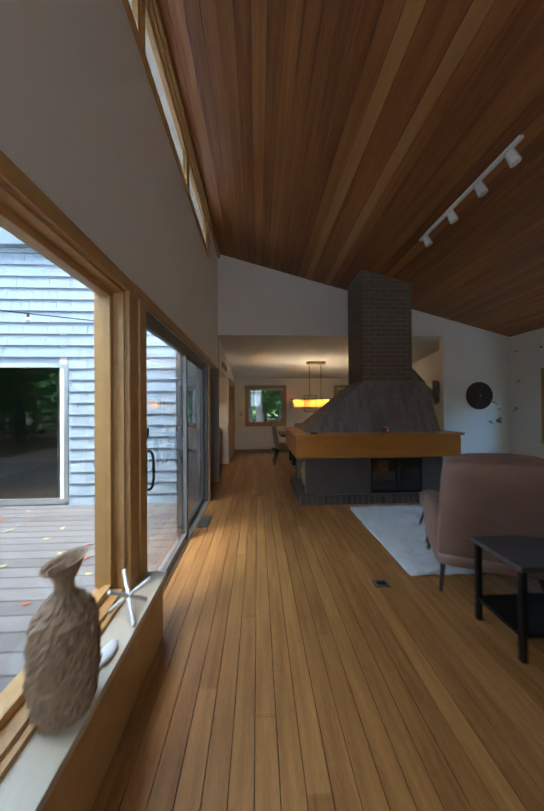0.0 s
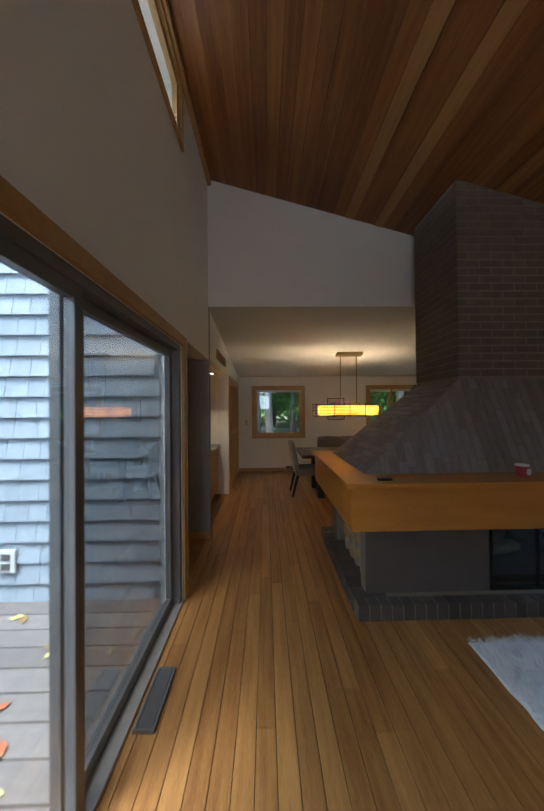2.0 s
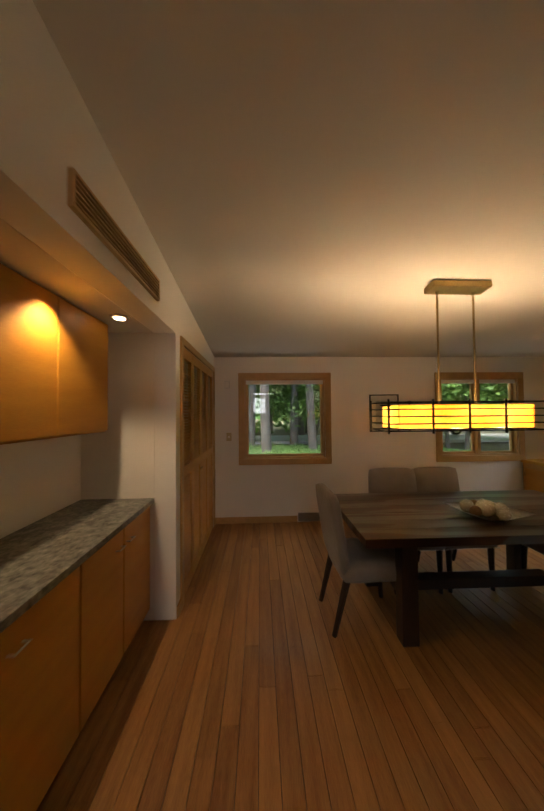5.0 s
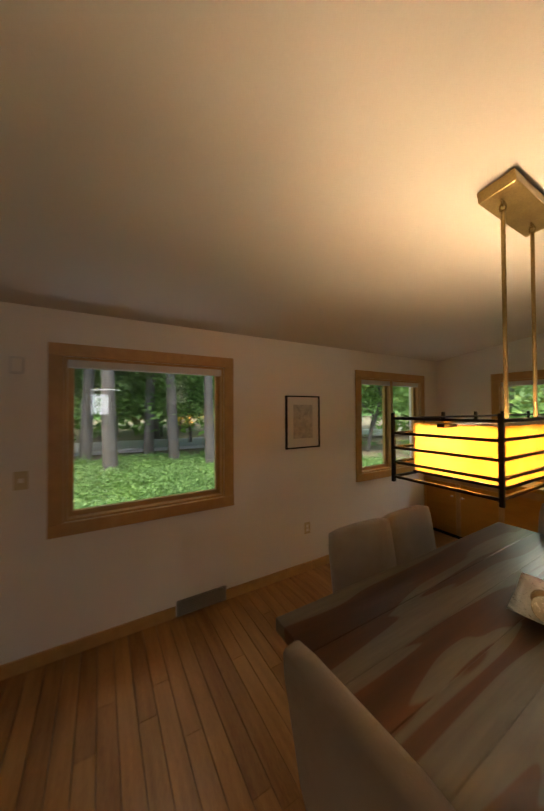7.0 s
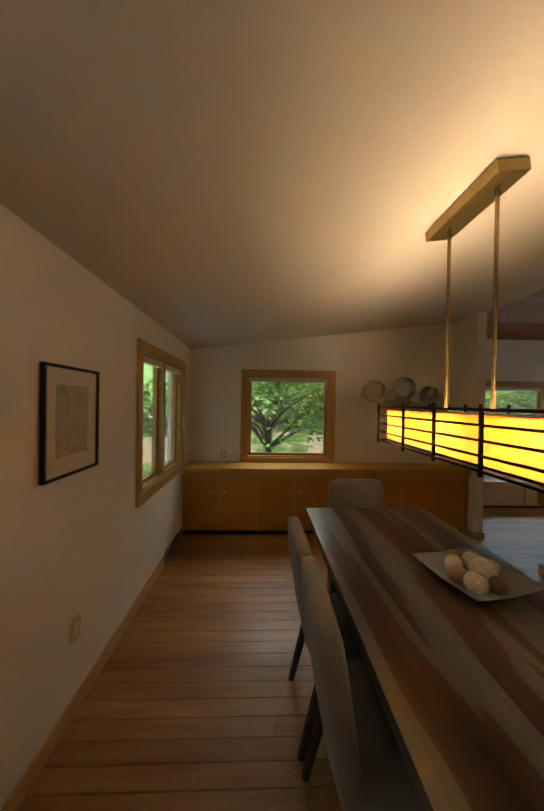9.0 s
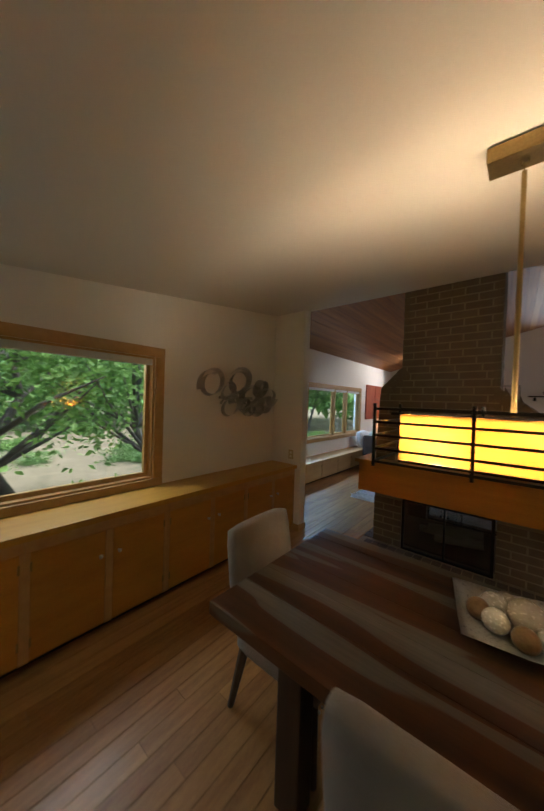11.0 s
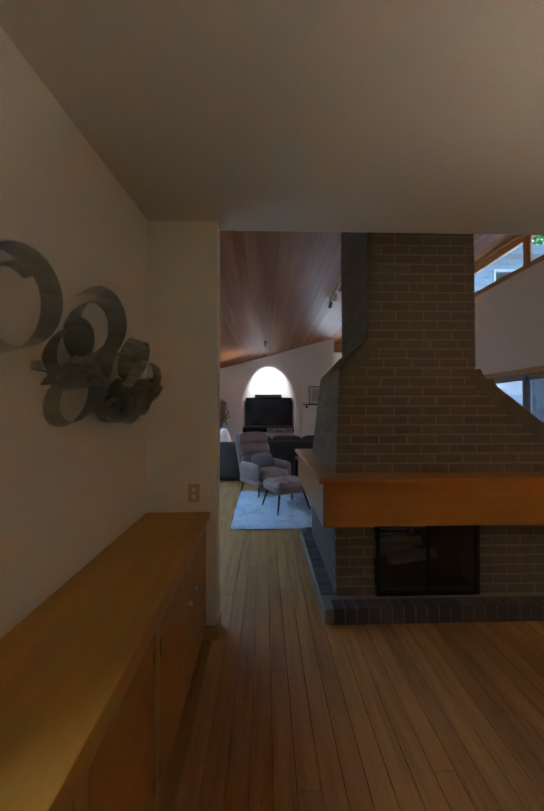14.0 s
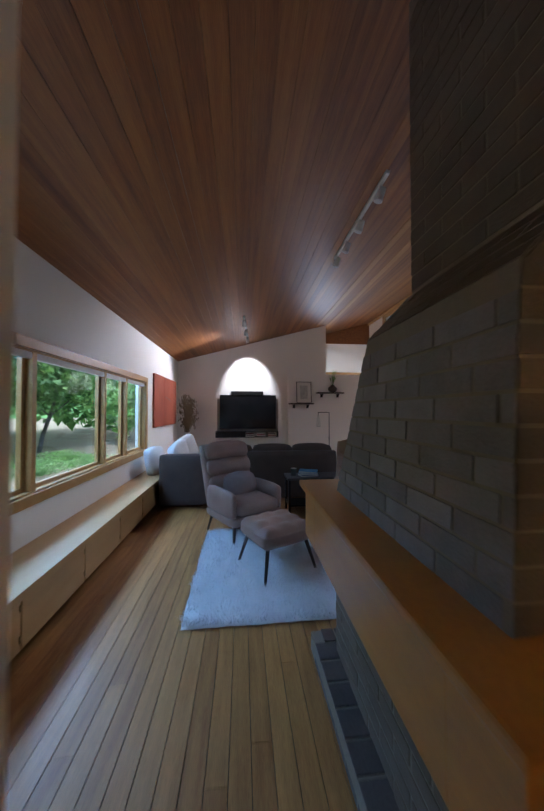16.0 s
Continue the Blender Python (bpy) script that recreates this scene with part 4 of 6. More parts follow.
def ring_sculpture():
    s = thing("wall_sculpture", "wall sculpture of overlapping curled brushed metal rings", "wall art")
    rng = random.Random(11)
    spec = [(8.86, 1.76, 0.15), (8.63, 1.68, 0.10), (8.46, 1.80, 0.15), (8.28, 1.66, 0.12), (8.10, 1.74, 0.11), (7.98, 1.64, 0.13), (8.60, 1.52, 0.13),
            (8.38, 1.54, 0.09), (8.18, 1.50, 0.10), (8.02, 1.53, 0.12), (8.30, 1.47, 0.07), (8.50, 1.62, 0.08)]
    for (y, z, r) in spec:
        z += 0.03
        bm = bmesh.new()
        n, w, turn = 48, rng.uniform(0.05, 0.075), rng.uniform(1.10, 1.60) * math.tau
        ph = rng.uniform(0, math.tau)
        tilt = rng.uniform(-0.5, 0.5)
        prev = None
        for i in range(n + 1):
            a = ph + turn * i / n
            rr = r * (1.05 - 0.38 * i / n)
            flare = 0.45 * math.sin(a + ph)
            py, pz = rr * math.cos(a), rr * math.sin(a)
            px = 0.055 + 0.03 * math.sin(a * 1.0 + tilt) + tilt * py * 0.5
            out, rise = w / 2 * math.cos(flare), w / 2 * math.sin(flare)
            pair = [bm.verts.new((XD - px - out - 0.022, y + py * (1 + rise / r), z + pz * (1 + rise / r))), bm.verts.new((XD - px + out - 0.022, y + py * (1 - rise / r), z + pz * (1 - rise / r)))]
            if prev:
                bm.faces.new((prev[0], prev[1], pair[1], pair[0]))
            prev = pair
        bmesh.ops.solidify(bm, geom=bm.faces[:], thickness=0.0025)
        part("ring", bm, STEEL, s, smooth=True)
    part("bracket", boxes((XD - 0.03, 8.2, 1.63, XD, 8.7, 1.66)), NICKEL, s)
    return s


ring_sculpture()


def picture(name, label, m, w, h, fw, art_mat, border=0.09):
    """A framed drawing; its back at the origin, facing -y."""
    p = thing(name, label, "picture", m)
    part("picture_frame", boxes((-w / 2, -0.022, -h / 2, -w / 2 + fw, 0, h / 2), (w / 2 - fw, -0.022, -h / 2, w / 2, 0, h / 2), (-w / 2 + fw, -0.022, h / 2 - fw, w / 2 - fw, 0, h / 2),
                                (-w / 2 + fw, -0.022, -h / 2, w / 2 - fw, 0, -h / 2 + fw)), BLACK, p)
    part("mount", boxes((-w / 2 + fw, -0.010, -h / 2 + fw, w / 2 - fw, -0.002, h / 2 - fw)), PAPER, p)
    part("drawing", boxes((-w / 2 + border, -0.012, -h / 2 + border * 1.1, w / 2 - border, -0.0105, h / 2 - border)), art_mat, p, "soft grey pencil drawing")
    return p


SKETCH = surface("sketch", (0.30, 0.29, 0.27), (0.64, 0.60, 0.54), 0.9, scale=14, fine=40, bump=0.0)
picture("framed_drawing", "black-framed pencil drawing on a cream wall", pose(1.53, YB - 0.002, 1.515), 0.42, 0.53, 0.014, SKETCH)


def wall_plate(name, label, m, slots):
    p = thing(name, label, "wall plate", m)
    part("plate", boxes((-0.036, -0.006, -0.058, 0.036, 0, 0.058), bevel=0.002), IVORY, p)
    for z in slots:
        part("socket", boxes((-0.014, -0.0085, z - 0.014, 0.014, -0.006, z + 0.014), bevel=0.001), PAINT, p)
    return p


wall_plate("outlet", "ivory power outlet low on the wall", pose(1.58, YB, 0.43), (0.02, -0.02))
wall_plate("outlet", "ivory power outlet on the wall end", pose(3.64, YP + 0.12, 0.95, 0, 0, 180), (0.024, -0.024))
wall_plate("light_switch", "ivory light switch beside the window", pose(-0.68, YB, 1.20), (0.0,))
wall_plate("outlet", "ivory power outlet above the low cabinet", pose(XD, 10.85, 0.93, 0, 0, -90), (0.02, -0.02))


chime = thing("door_chime", "small white plastic box high on the wall", "door chime", pose(-0.70, YB, 1.93))
part("box", boxes((-0.035, -0.03, -0.055, 0.035, 0, 0.055), bevel=0.006), LINEN, chime)
part("face", boxes((-0.025, -0.033, -0.04, 0.025, -0.03, 0.04), bevel=0.002), PAINT, chime)


def grille(name, label, m, w, h, n, material):
    g = thing(name, label, "vent", m)
    part("vent_frame", boxes((-w / 2, -0.02, 0, w / 2, 0, 0.012), (-w / 2, -0.02, h - 0.012, w / 2, 0, h), (-w / 2, -0.02, 0.012, -w / 2 + 0.012, 0, h - 0.012), (w / 2 - 0.012, -0.02, 0.012, w / 2, 0, h - 0.012)), material, g)
    part("backing", boxes((-w / 2 + 0.012, -0.005, 0.012, w / 2 - 0.012, -0.001, h - 0.012)), BLACK, g)
    for i in range(n):
        z = 0.016 + (h - 0.032) * (i + 0.5) / n
        part("slat", boxes((-w / 2 + 0.012, -0.018, z - 0.003, w / 2 - 0.012, -0.006, z + 0.003)), material, g)
    return g


GREY_VENT = surface("grey_vent_metal", (0.24, 0.22, 0.19), (0.34, 0.31, 0.27), 0.45, metal=0.4, scale=5, fine=90, bump=0.03)
grille("wall_vent", "grey metal baseboard register", pose(0.48, YB - 0.016, 0.015), 0.41, 0.115, 6, GREY_VENT)
grille("wall_vent", "grey metal baseboard register", pose(3.15, YB - 0.016, 0.015), 0.41, 0.115, 6, GREY_VENT)
grille("wall_vent", "tan slatted air grille high on the wall", pose(XW, 8.60, 2.24, 0, 0, 90), 0.84, 0.13, 5, FIR_PALE)
grille("floor_vent", "dark slatted floor register", pose(-0.745, 5.72, 0.003, -90, 0, 90), 0.34, 0.105, 9, ALU)


def floor_box():
    f = thing("floor_outlet", "small brushed metal outlet set in the floor", "outlet", pose(0.82, 4.38, 0.0))
    part("plate", boxes((-0.06, -0.045, 0.0, 0.06, 0.045, 0.008), bevel=0.002), ALU, f)
    part("lid", boxes((-0.035, -0.02, 0.008, 0.035, 0.02, 0.012), bevel=0.001), BLACK, f)


floor_box()


# ---- bar niche and closet ----
structure("wall_niche_back", boxes((-1.66, 7.72, 0, -1.58, 9.51, 2.4)), PAINT, "white back wall of the bar niche", "wall")
structure("wall_niche_north", boxes((-1.58, 9.432, 0, XW - 0.162, 9.512, 2.4)), PAINT, "white side wall of the bar niche", "wall")
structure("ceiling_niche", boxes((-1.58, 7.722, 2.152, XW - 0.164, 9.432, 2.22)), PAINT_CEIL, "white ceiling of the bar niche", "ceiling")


def bar():
    b = thing("bar_cabinet", "fir base cabinet with flat doors in the niche", "cabinet")
    part("body", boxes((-1.578, 7.724, 0.08, -1.085, 9.43, 0.87)), FIR, b)
    part("toe_kick", boxes((-1.578, 7.724, 0, -1.14, 9.43, 0.08)), BLACK, b)
    for i in range(4):
        y = 7.74 + i * 0.42
        d = part("door", boxes((-1.084, y, 0.10, -1.064, y + 0.41, 0.85), bevel=0.003), FIR, b)
        yy = y + (0.35 if i % 2 == 0 else 0.06)
        bm = tube(tube(tube(bmesh.new(), (-1.064, yy - 0.03, 0.76), (-1.04, yy - 0.03, 0.76), 0.004), (-1.04, yy - 0.034, 0.76), (-1.04, yy + 0.034, 0.76), 0.004), (-1.064, yy + 0.03, 0.76), (-1.04, yy + 0.03, 0.76), 0.004)
        part("handle", bm, NICKEL, d)
    tagged(part("countertop", boxes((-1.578, 7.724, 0.87, -1.04, 9.43, 0.905), bevel=0.004), GRANITE), "dark speckled granite bar countertop", "countertop")
    u = thing("wall_cabinet", "fir wall cabinet above the bar", "cabinet")
    part("body", boxes((-1.578, 7.724, 1.42, -1.28, 9.20, 2.15)), FIR, u)
    for i in range(3):
        part("door", boxes((-1.279, 7.73 + i * 0.49, 1.43, -1.261, 8.21 + i * 0.49, 2.14), bevel=0.003), FIR, u)
    d = thing("recessed_light", "small recessed ceiling downlight, lit", "ceiling light")
    part("trim_ring", tube(bmesh.new(), (-1.12, 9.05, 2.14), (-1.12, 9.05, 2.152), 0.055, seg=24), NICKEL, d)
    part("lens", tube(bmesh.new(), (-1.12, 9.05, 2.137), (-1.12, 9.05, 2.1395), 0.035, seg=24), glow("downlight_lens", (1.0, 0.75, 0.45), 6.0), d)


bar()


def louvre_doors():
    y0, y1, z1 = 9.60, 11.16, 2.10
    d = thing("door_2", "fir louvred bifold closet doors, closed", "closet door", kind="structure")
    part("casing", boxes((XW, y0 - 0.06, 0, XW + 0.018, y0, z1 + 0.06), (XW, y1, 0, XW + 0.018, y1 + 0.06, z1 + 0.06), (XW, y0, z1, XW + 0.018, y1, z1 + 0.06), bevel=0.003), TRIM, d)
    n = 4
    w = (y1 - y0) / n
    slat = bmesh.new()
    box(slat, -0.014, -(w / 2 - 0.05), -0.003, 0.014, w / 2 - 0.05, 0.003, m=Matrix.Rotation(radians(38), 4, "Y"))
    slat = mesh_of("slat", slat, FIR)
    for i in range(n):
        a, b = y0 + i * w + 0.003, y0 + (i + 1) * w - 0.003
        x = XW - 0.032
        leaf = part("leaf", boxes((x, a, 0.01, x + 0.03, a + 0.05, z1), bevel=0.002), FIR, d)
        part("stile", boxes((x, b - 0.05, 0.01, x + 0.03, b, z1), bevel=0.002), FIR, leaf)
        for z, h in ((0.01, 0.12), (1.0, 0.09), (z1 - 0.09, 0.09)):
            part("rail", boxes((x, a + 0.05, z, x + 0.03, b - 0.05, z + h), bevel=0.002), FIR, leaf)
        for z, end in ((0.148, 0.99), (1.105, z1 - 0.10)):
            while z < end:
                s = new("slat", slat)
                s.parent, s.location = leaf, (x + 0.015, (a + b) / 2, z)
                z += 0.026
        if i in (1, 2):
            bm = bmesh.new()
            bmesh.ops.create_uvsphere(bm, u_segments=10, v_segments=6, radius=0.014, matrix=Matrix.Translation((XW - 0.004, b - 0.03 if i == 1 else a + 0.03, 0.95)))
            part("knob", bm, BRASS, leaf, smooth=True)
    structure("ceiling_closet", boxes((-1.6, 9.513, 2.402, XW - T - 0.002, YB - 0.002, 2.46)), PAINT_DARK, "dark closet ceiling", "ceiling")
    structure("wall_closet_back", boxes((-1.6, 9.513, 0, -1.5, YB - 0.002, 2.4)), PAINT_DARK, "dark closet back wall", "wall")


louvre_doors()

# ---- baseboards ----
BH = 0.085
for i, b in enumerate([(XW, YB - 0.016, 0, 0.27, YB, BH), (0.69, YB - 0.016, 0, 2.94, YB, BH), (3.36, YB - 0.016, 0, 3.63, YB, BH), (XW, 9.44, 0, XW + 0.016, 9.54, BH),
                       (3.474, YP - 0.016, 0, XE, YP, BH), (3.474, YP, 0, 3.49, YP + 0.12, BH), (3.474, YP + 0.12, 0, 3.63, YP + 0.136, BH), (XW, 6.60, 0, XW + 0.016, 6.68, BH), (-3.0, 7.618, 0, XW, 7.634, BH),
                       (XW - 0.004, 7.618, 0, XW + 0.016, 7.73, BH), (2.0, YT, 0, XE, YT + 0.016, BH), (XW, YS, 0, XW + 0.016, 0.98, BH)]):
    structure("baseboard", boxes(b, bevel=0.003), TRIM, "fir baseboard along the wall", "baseboard")


# ---- living room ----
def armchair(label):
    """High-backed leather armchair facing +y."""
    c = thing("armchair", label, "armchair", group="armchairs")
    bm = bmesh.new()
    soft_box(bm, -0.27, -0.26, 0.30, 0.27, 0.36, 0.45, r=0.05, puff=0.025)
    part("seat_cushion", bm, LEATHER, c, smooth=True)
    bm = bmesh.new()
    soft_box(bm, -0.36, -0.34, 0.19, 0.36, 0.33, 0.31, r=0.05)
    part("base", bm, LEATHER, c, smooth=True)
    lean = Matrix.Translation((0, -0.29, 0.36)) @ Matrix.Rotation(radians(19), 4, "X")
    bm = bmesh.new()
    soft_box(bm, -0.35, -0.07, -0.14, 0.35, 0.03, 0.72, r=0.045, m=lean)
    back = part("backrest", bm, LEATHER, c, smooth=True)
    for z0, z1 in ((0.02, 0.29), (0.29, 0.50), (0.50, 0.71)):
        bm = bmesh.new()
        soft_box(bm, -0.30, 0.015, z0, 0.30, 0.11, z1, r=0.05, puff=0.03, m=lean)
        part("back_cushion", bm, LEATHER, back, smooth=True)
    for s in (-1, 1):
        bm = bmesh.new()
        x0, x1 = sorted((s * 0.27, s * 0.37))
        soft_box(bm, x0, -0.30, 0.28, x1, 0.30, 0.57, r=0.05, puff=0.01)
        part("armrest", bm, LEATHER, c, smooth=True)
        for y0, y1 in ((0.26, 0.30), (-0.26, -0.32)):
            part("leg", tube(bmesh.new(), (s * 0.30, y0, 0.20), (s * 0.33, y1, 0), 0.020, 0.013, 8), WALNUT_LEG, c)
    return c


chair = armchair("tan leather armchair with high cushioned back")
chair.matrix_basis = pose(1.66, 4.43, 0.0, 0, 0, -23)
chair_b = copy_thing(chair, pose(3.16, 4.42, 0.0, 0, 0, 33))


def throw_pillow(label, m, material, w=0.42, h=0.40, d=0.13):
    bm = bmesh.new()
    soft_box(bm, -w / 2, -d / 2, -h / 2, w / 2, d / 2, h / 2, r=0.03, puff=0.035, cuts=7)
    ob = part("pillow", bm, material, smooth=True, m=m)
    return tagged(ob, label, "pillow")


GREYCLOTH = surface("grey_cloth", (0.21, 0.175, 0.175), (0.30, 0.255, 0.255), 0.95, scale=8, fine=300, bump=0.4, sheen=0.2)
throw_pillow("grey pillow on the leather armchair", pose(3.16, 4.42, 0, 0, 0, 33) @ pose(0.03, -0.04, 0.575, 20, 0, 0), GREYCLOTH, 0.40, 0.25, 0.06)


def ottoman():
    o = thing("ottoman", "tan leather tufted ottoman on splayed dark legs", "ottoman", pose(2.86, 5.28, 0.03, 0, 0, 26))
    bm = bmesh.new()
    w, d = 0.27, 0.25
    soft_box(bm, -w, -d, 0.26, w, d, 0.41, r=0.05, puff=0.02, cuts=14)
    for v in bm.verts:
        if v.co.z > 0.38:
            gx, gy = v.co.x / w * 1.5, v.co.y / d * 1.5
            v.co.z += 0.022 * abs(math.cos(gx * math.pi / 1.0)) * abs(math.cos(gy * math.pi / 1.0)) - 0.008
    part("seat", bm, LEATHER, o, smooth=True)
    for sx in (-1, 1):
        for sy in (-1, 1):
            part("leg", tube(bmesh.new(), (sx * 0.20, sy * 0.18, 0.28), (sx * 0.27, sy * 0.25, -0.0), 0.019, 0.012, 8), WALNUT_LEG, o)
    o["group"] = "ottomans"
    copy_thing(o, pose(1.88, 5.08, 0.03, 0, 0, -23))


ottoman()


def fur_rug():
    r = thing("rug", "shaggy white faux-fur rug on the wood floor", "rug")
    x0, x1, y0, y1 = 1.10, 3.60, 4.46, 6.02
    bm = bmesh.new()
    nx, ny = 60, 40
    g = []
    for i in range(nx + 1):
        row = []
        for j in range(ny + 1):
            u, v = i / nx, j / ny
            x, y = x0 + (x1 - x0) * u, y0 + (y1 - y0) * v
            edge = min(u * (x1 - x0), (1 - u) * (x1 - x0), v * (y1 - y0), (1 - v) * (y1 - y0))
            z = min(0.03, 0.008 + edge * 0.5) + 0.020 * noise.noise((x * 11, y * 11, 0)) * min(1, edge * 12)
            row.append(bm.verts.new((x + 0.012 * noise.noise((x * 9, y * 9, 3)), y + 0.012 * noise.noise((x * 9, y * 9, 8)), z)))
        g.append(row)
    for i in range(nx):
        for j in range(ny):
            bm.faces.new((g[i][j], g[i + 1][j], g[i + 1][j + 1], g[i][j + 1]))
    part("backing", bm, RUGFUR, r, smooth=True)
    rng = random.Random(6)
    v, f = [], []
    for i in range(56000):
        x, y = rng.uniform(x0, x1), rng.uniform(y0, y1)
        clump = Vector((noise.noise((x * 5, y * 5, 1)), noise.noise((x * 5, y * 5, 4)), 0))
        d = clump * 0.075 + Vector((rng.gauss(0, 0.012), rng.gauss(0, 0.012), 0))
        h = rng.uniform(0.022, 0.050)
        s = rng.uniform(0.0018, 0.0035)
        a = rng.uniform(0, 6.28)
        e = Vector((math.cos(a) * s, math.sin(a) * s, 0))
        p = Vector((x, y, 0.022))
        k = len(v)
        v += [tuple(p - e), tuple(p + e), tuple(p + d + Vector((0, 0, h)))]
        f.append((k, k + 1, k + 2))
    me = bpy.data.meshes.new("fur")
    me.from_pydata(v, [], f)
    me.materials.append(RUGFUR)
    ob = new("fur", me)
    ob.parent = r
    tagged(ob, kind="stuff")


fur_rug()


def sofa():
    s = thing("sofa", "dark charcoal upholstered sectional sofa", "sofa")
    def cushion(name, *a, r=0.05, puff=0.0, parent=None, cuts=5):
        return part(name, soft_box(bmesh.new(), *a, r=r, puff=puff, cuts=cuts), SOFA_C, parent or s, smooth=True)
    cushion("back_panel", 1.62, 3.14, 0.06, 3.72, 3.34, 0.82, r=0.035, cuts=8)
    for i in range(3):
        cushion("back_cushion", 1.66 + i * 0.68, 2.92, 0.42, 2.32 + i * 0.68, 3.22, 0.90, r=0.07, puff=0.02)
        cushion("seat_cushion", 1.66 + i * 0.68, 2.30, 0.26, 2.32 + i * 0.68, 2.98, 0.46, r=0.05, puff=0.01)
    cushion("base", 1.62, 2.28, 0.08, 3.72, 3.14, 0.28, r=0.03)
    cushion("armrest", 1.44, 2.28, 0.08, 1.62, 3.34, 0.62)
    cushion("end_panel", 3.72, 3.40, 0.06, 4.42, 3.58, 0.82, r=0.035, cuts=8)
    cushion("chaise_base", 3.72, 1.90, 0.08, 4.44, 3.40, 0.28, r=0.03)
    cushion("chaise_cushion", 3.74, 1.92, 0.27, 4.36, 3.36, 0.46, r=0.05, puff=0.01)
    cushion("chaise_back", 4.28, 1.95, 0.28, 4.44, 3.40, 0.78)
    for x in (1.52, 2.7, 4.36):
        for y in (2.34, 3.28):
            part("leg", tube(bmesh.new(), (x, y, 0.10), (x, y, 0), 0.022, 0.018, 8), WALNUT_LEG, s)


sofa()
throw_pillow("white linen pillow leaning on the sofa", pose(4.22, 3.10, 0.76, 8, 18, 75), LINEN, 0.42, 0.38, 0.15)
throw_pillow("white linen pillow leaning on the sofa", pose(4.18, 2.72, 0.80, 6, 22, 60), LINEN, 0.42, 0.40, 0.15)
throw_pillow("white linen pillow on the window bench", pose(4.62, 3.05, 0.66, 10, 0, 80), LINEN, 0.44, 0.40, 0.15)


def side_table():
    t = thing("side_table", "black metal side table with a dark top and lower shelf", "side table")
    x0, x1, y0, y1 = 1.27, 2.55, 3.62, 4.00
    part("tabletop", boxes((x0, y0, 0.50, x1, y1, 0.53), bevel=0.004), surface("grey_stained_top", (0.05, 0.045, 0.045), (0.10, 0.092, 0.09), 0.4, scale=5, stretch=(1, 6, 1), fine=60, bump=0.1), t)
    part("shelf", boxes((x0 + 0.02, y0 + 0.02, 0.13, x1 - 0.02, y1 - 0.02, 0.15)), BLACK, t)
    for x in (x0 + 0.015, x1 - 0.045):
        for y in (y0 + 0.015, y1 - 0.045):
            part("leg", boxes((x, y, 0, x + 0.03, y + 0.03, 0.50), bevel=0.002), BLACK, t)


side_table()
MUG = surface("dark_mug", (0.03, 0.04, 0.04), (0.06, 0.07, 0.07), 0.35, scale=5, fine=60, bump=0.02)
bm = bmesh.new()
tube(bm, (0, 0, 0), (0, 0, 0.10), 0.040, 0.042, 20)
mug = thing("mug", "dark mug with a pale rim on the side table", "mug", pose(2.43, 3.80, 0.53))
part("cup", bm, MUG, mug, smooth=False)
part("rim", tube(bmesh.new(), (0, 0, 0.10), (0, 0, 0.106), 0.042, 0.042, 20), LINEN, mug)
for i, (c, dz) in enumerate((((0.10, 0.16, 0.30), 0), ((0.45, 0.50, 0.55), 0.028), ((0.05, 0.25, 0.50), 0.052))):
    cov = surface("book_cover", tuple(k * 0.8 for k in c), c, 0.5, scale=5, fine=60, bump=0.02)
    b = thing("book", "blue-covered book lying on the side table", "book", pose(2.22, 3.83, 0.53 + dz, 0, 0, 8 - 14 * i), group="books")
    part("cover", boxes((-0.13, -0.095, 0, 0.13, 0.095, 0.003), (-0.13, -0.095, 0.021, 0.13, 0.095, 0.024), (-0.13, -0.095, 0.003, -0.127, 0.095, 0.021)), cov, b)
    part("pages", boxes((-0.126, -0.09, 0.003, 0.126, 0.09, 0.021)), PAPER, b)


# bench under the window band
def bench():
    b = thing("window_bench", "long low fir bench with cupboard doors under the window", "bench")
    part("seat", boxes((4.43, 2.62, 0.40, XE - 0.003, YP - 0.003, 0.45), bevel=0.006), FIR_PALE, b, "pale wood bench top")
    part("body", boxes((4.50, 2.64, 0.05, XE - 0.003, YP - 0.003, 0.40)), FIR, b)
    part("toe_kick", boxes((4.56, 2.64, 0, XE - 0.003, YP - 0.003, 0.05)), BLACK, b)
    for i in range(7):
        y = 2.68 + i * 0.70
        d = part("door", boxes((4.48, y, 0.07, 4.499, y + 0.685, 0.385), bevel=0.003), FIR_PALE, b)
        part("hinge", boxes((4.474, y - 0.004, 0.12, 4.48, y + 0.012, 0.16)), BRASS, d)
        part("hinge", boxes((4.474, y - 0.004, 0.30, 4.48, y + 0.012, 0.34)), BRASS, d)


bench()


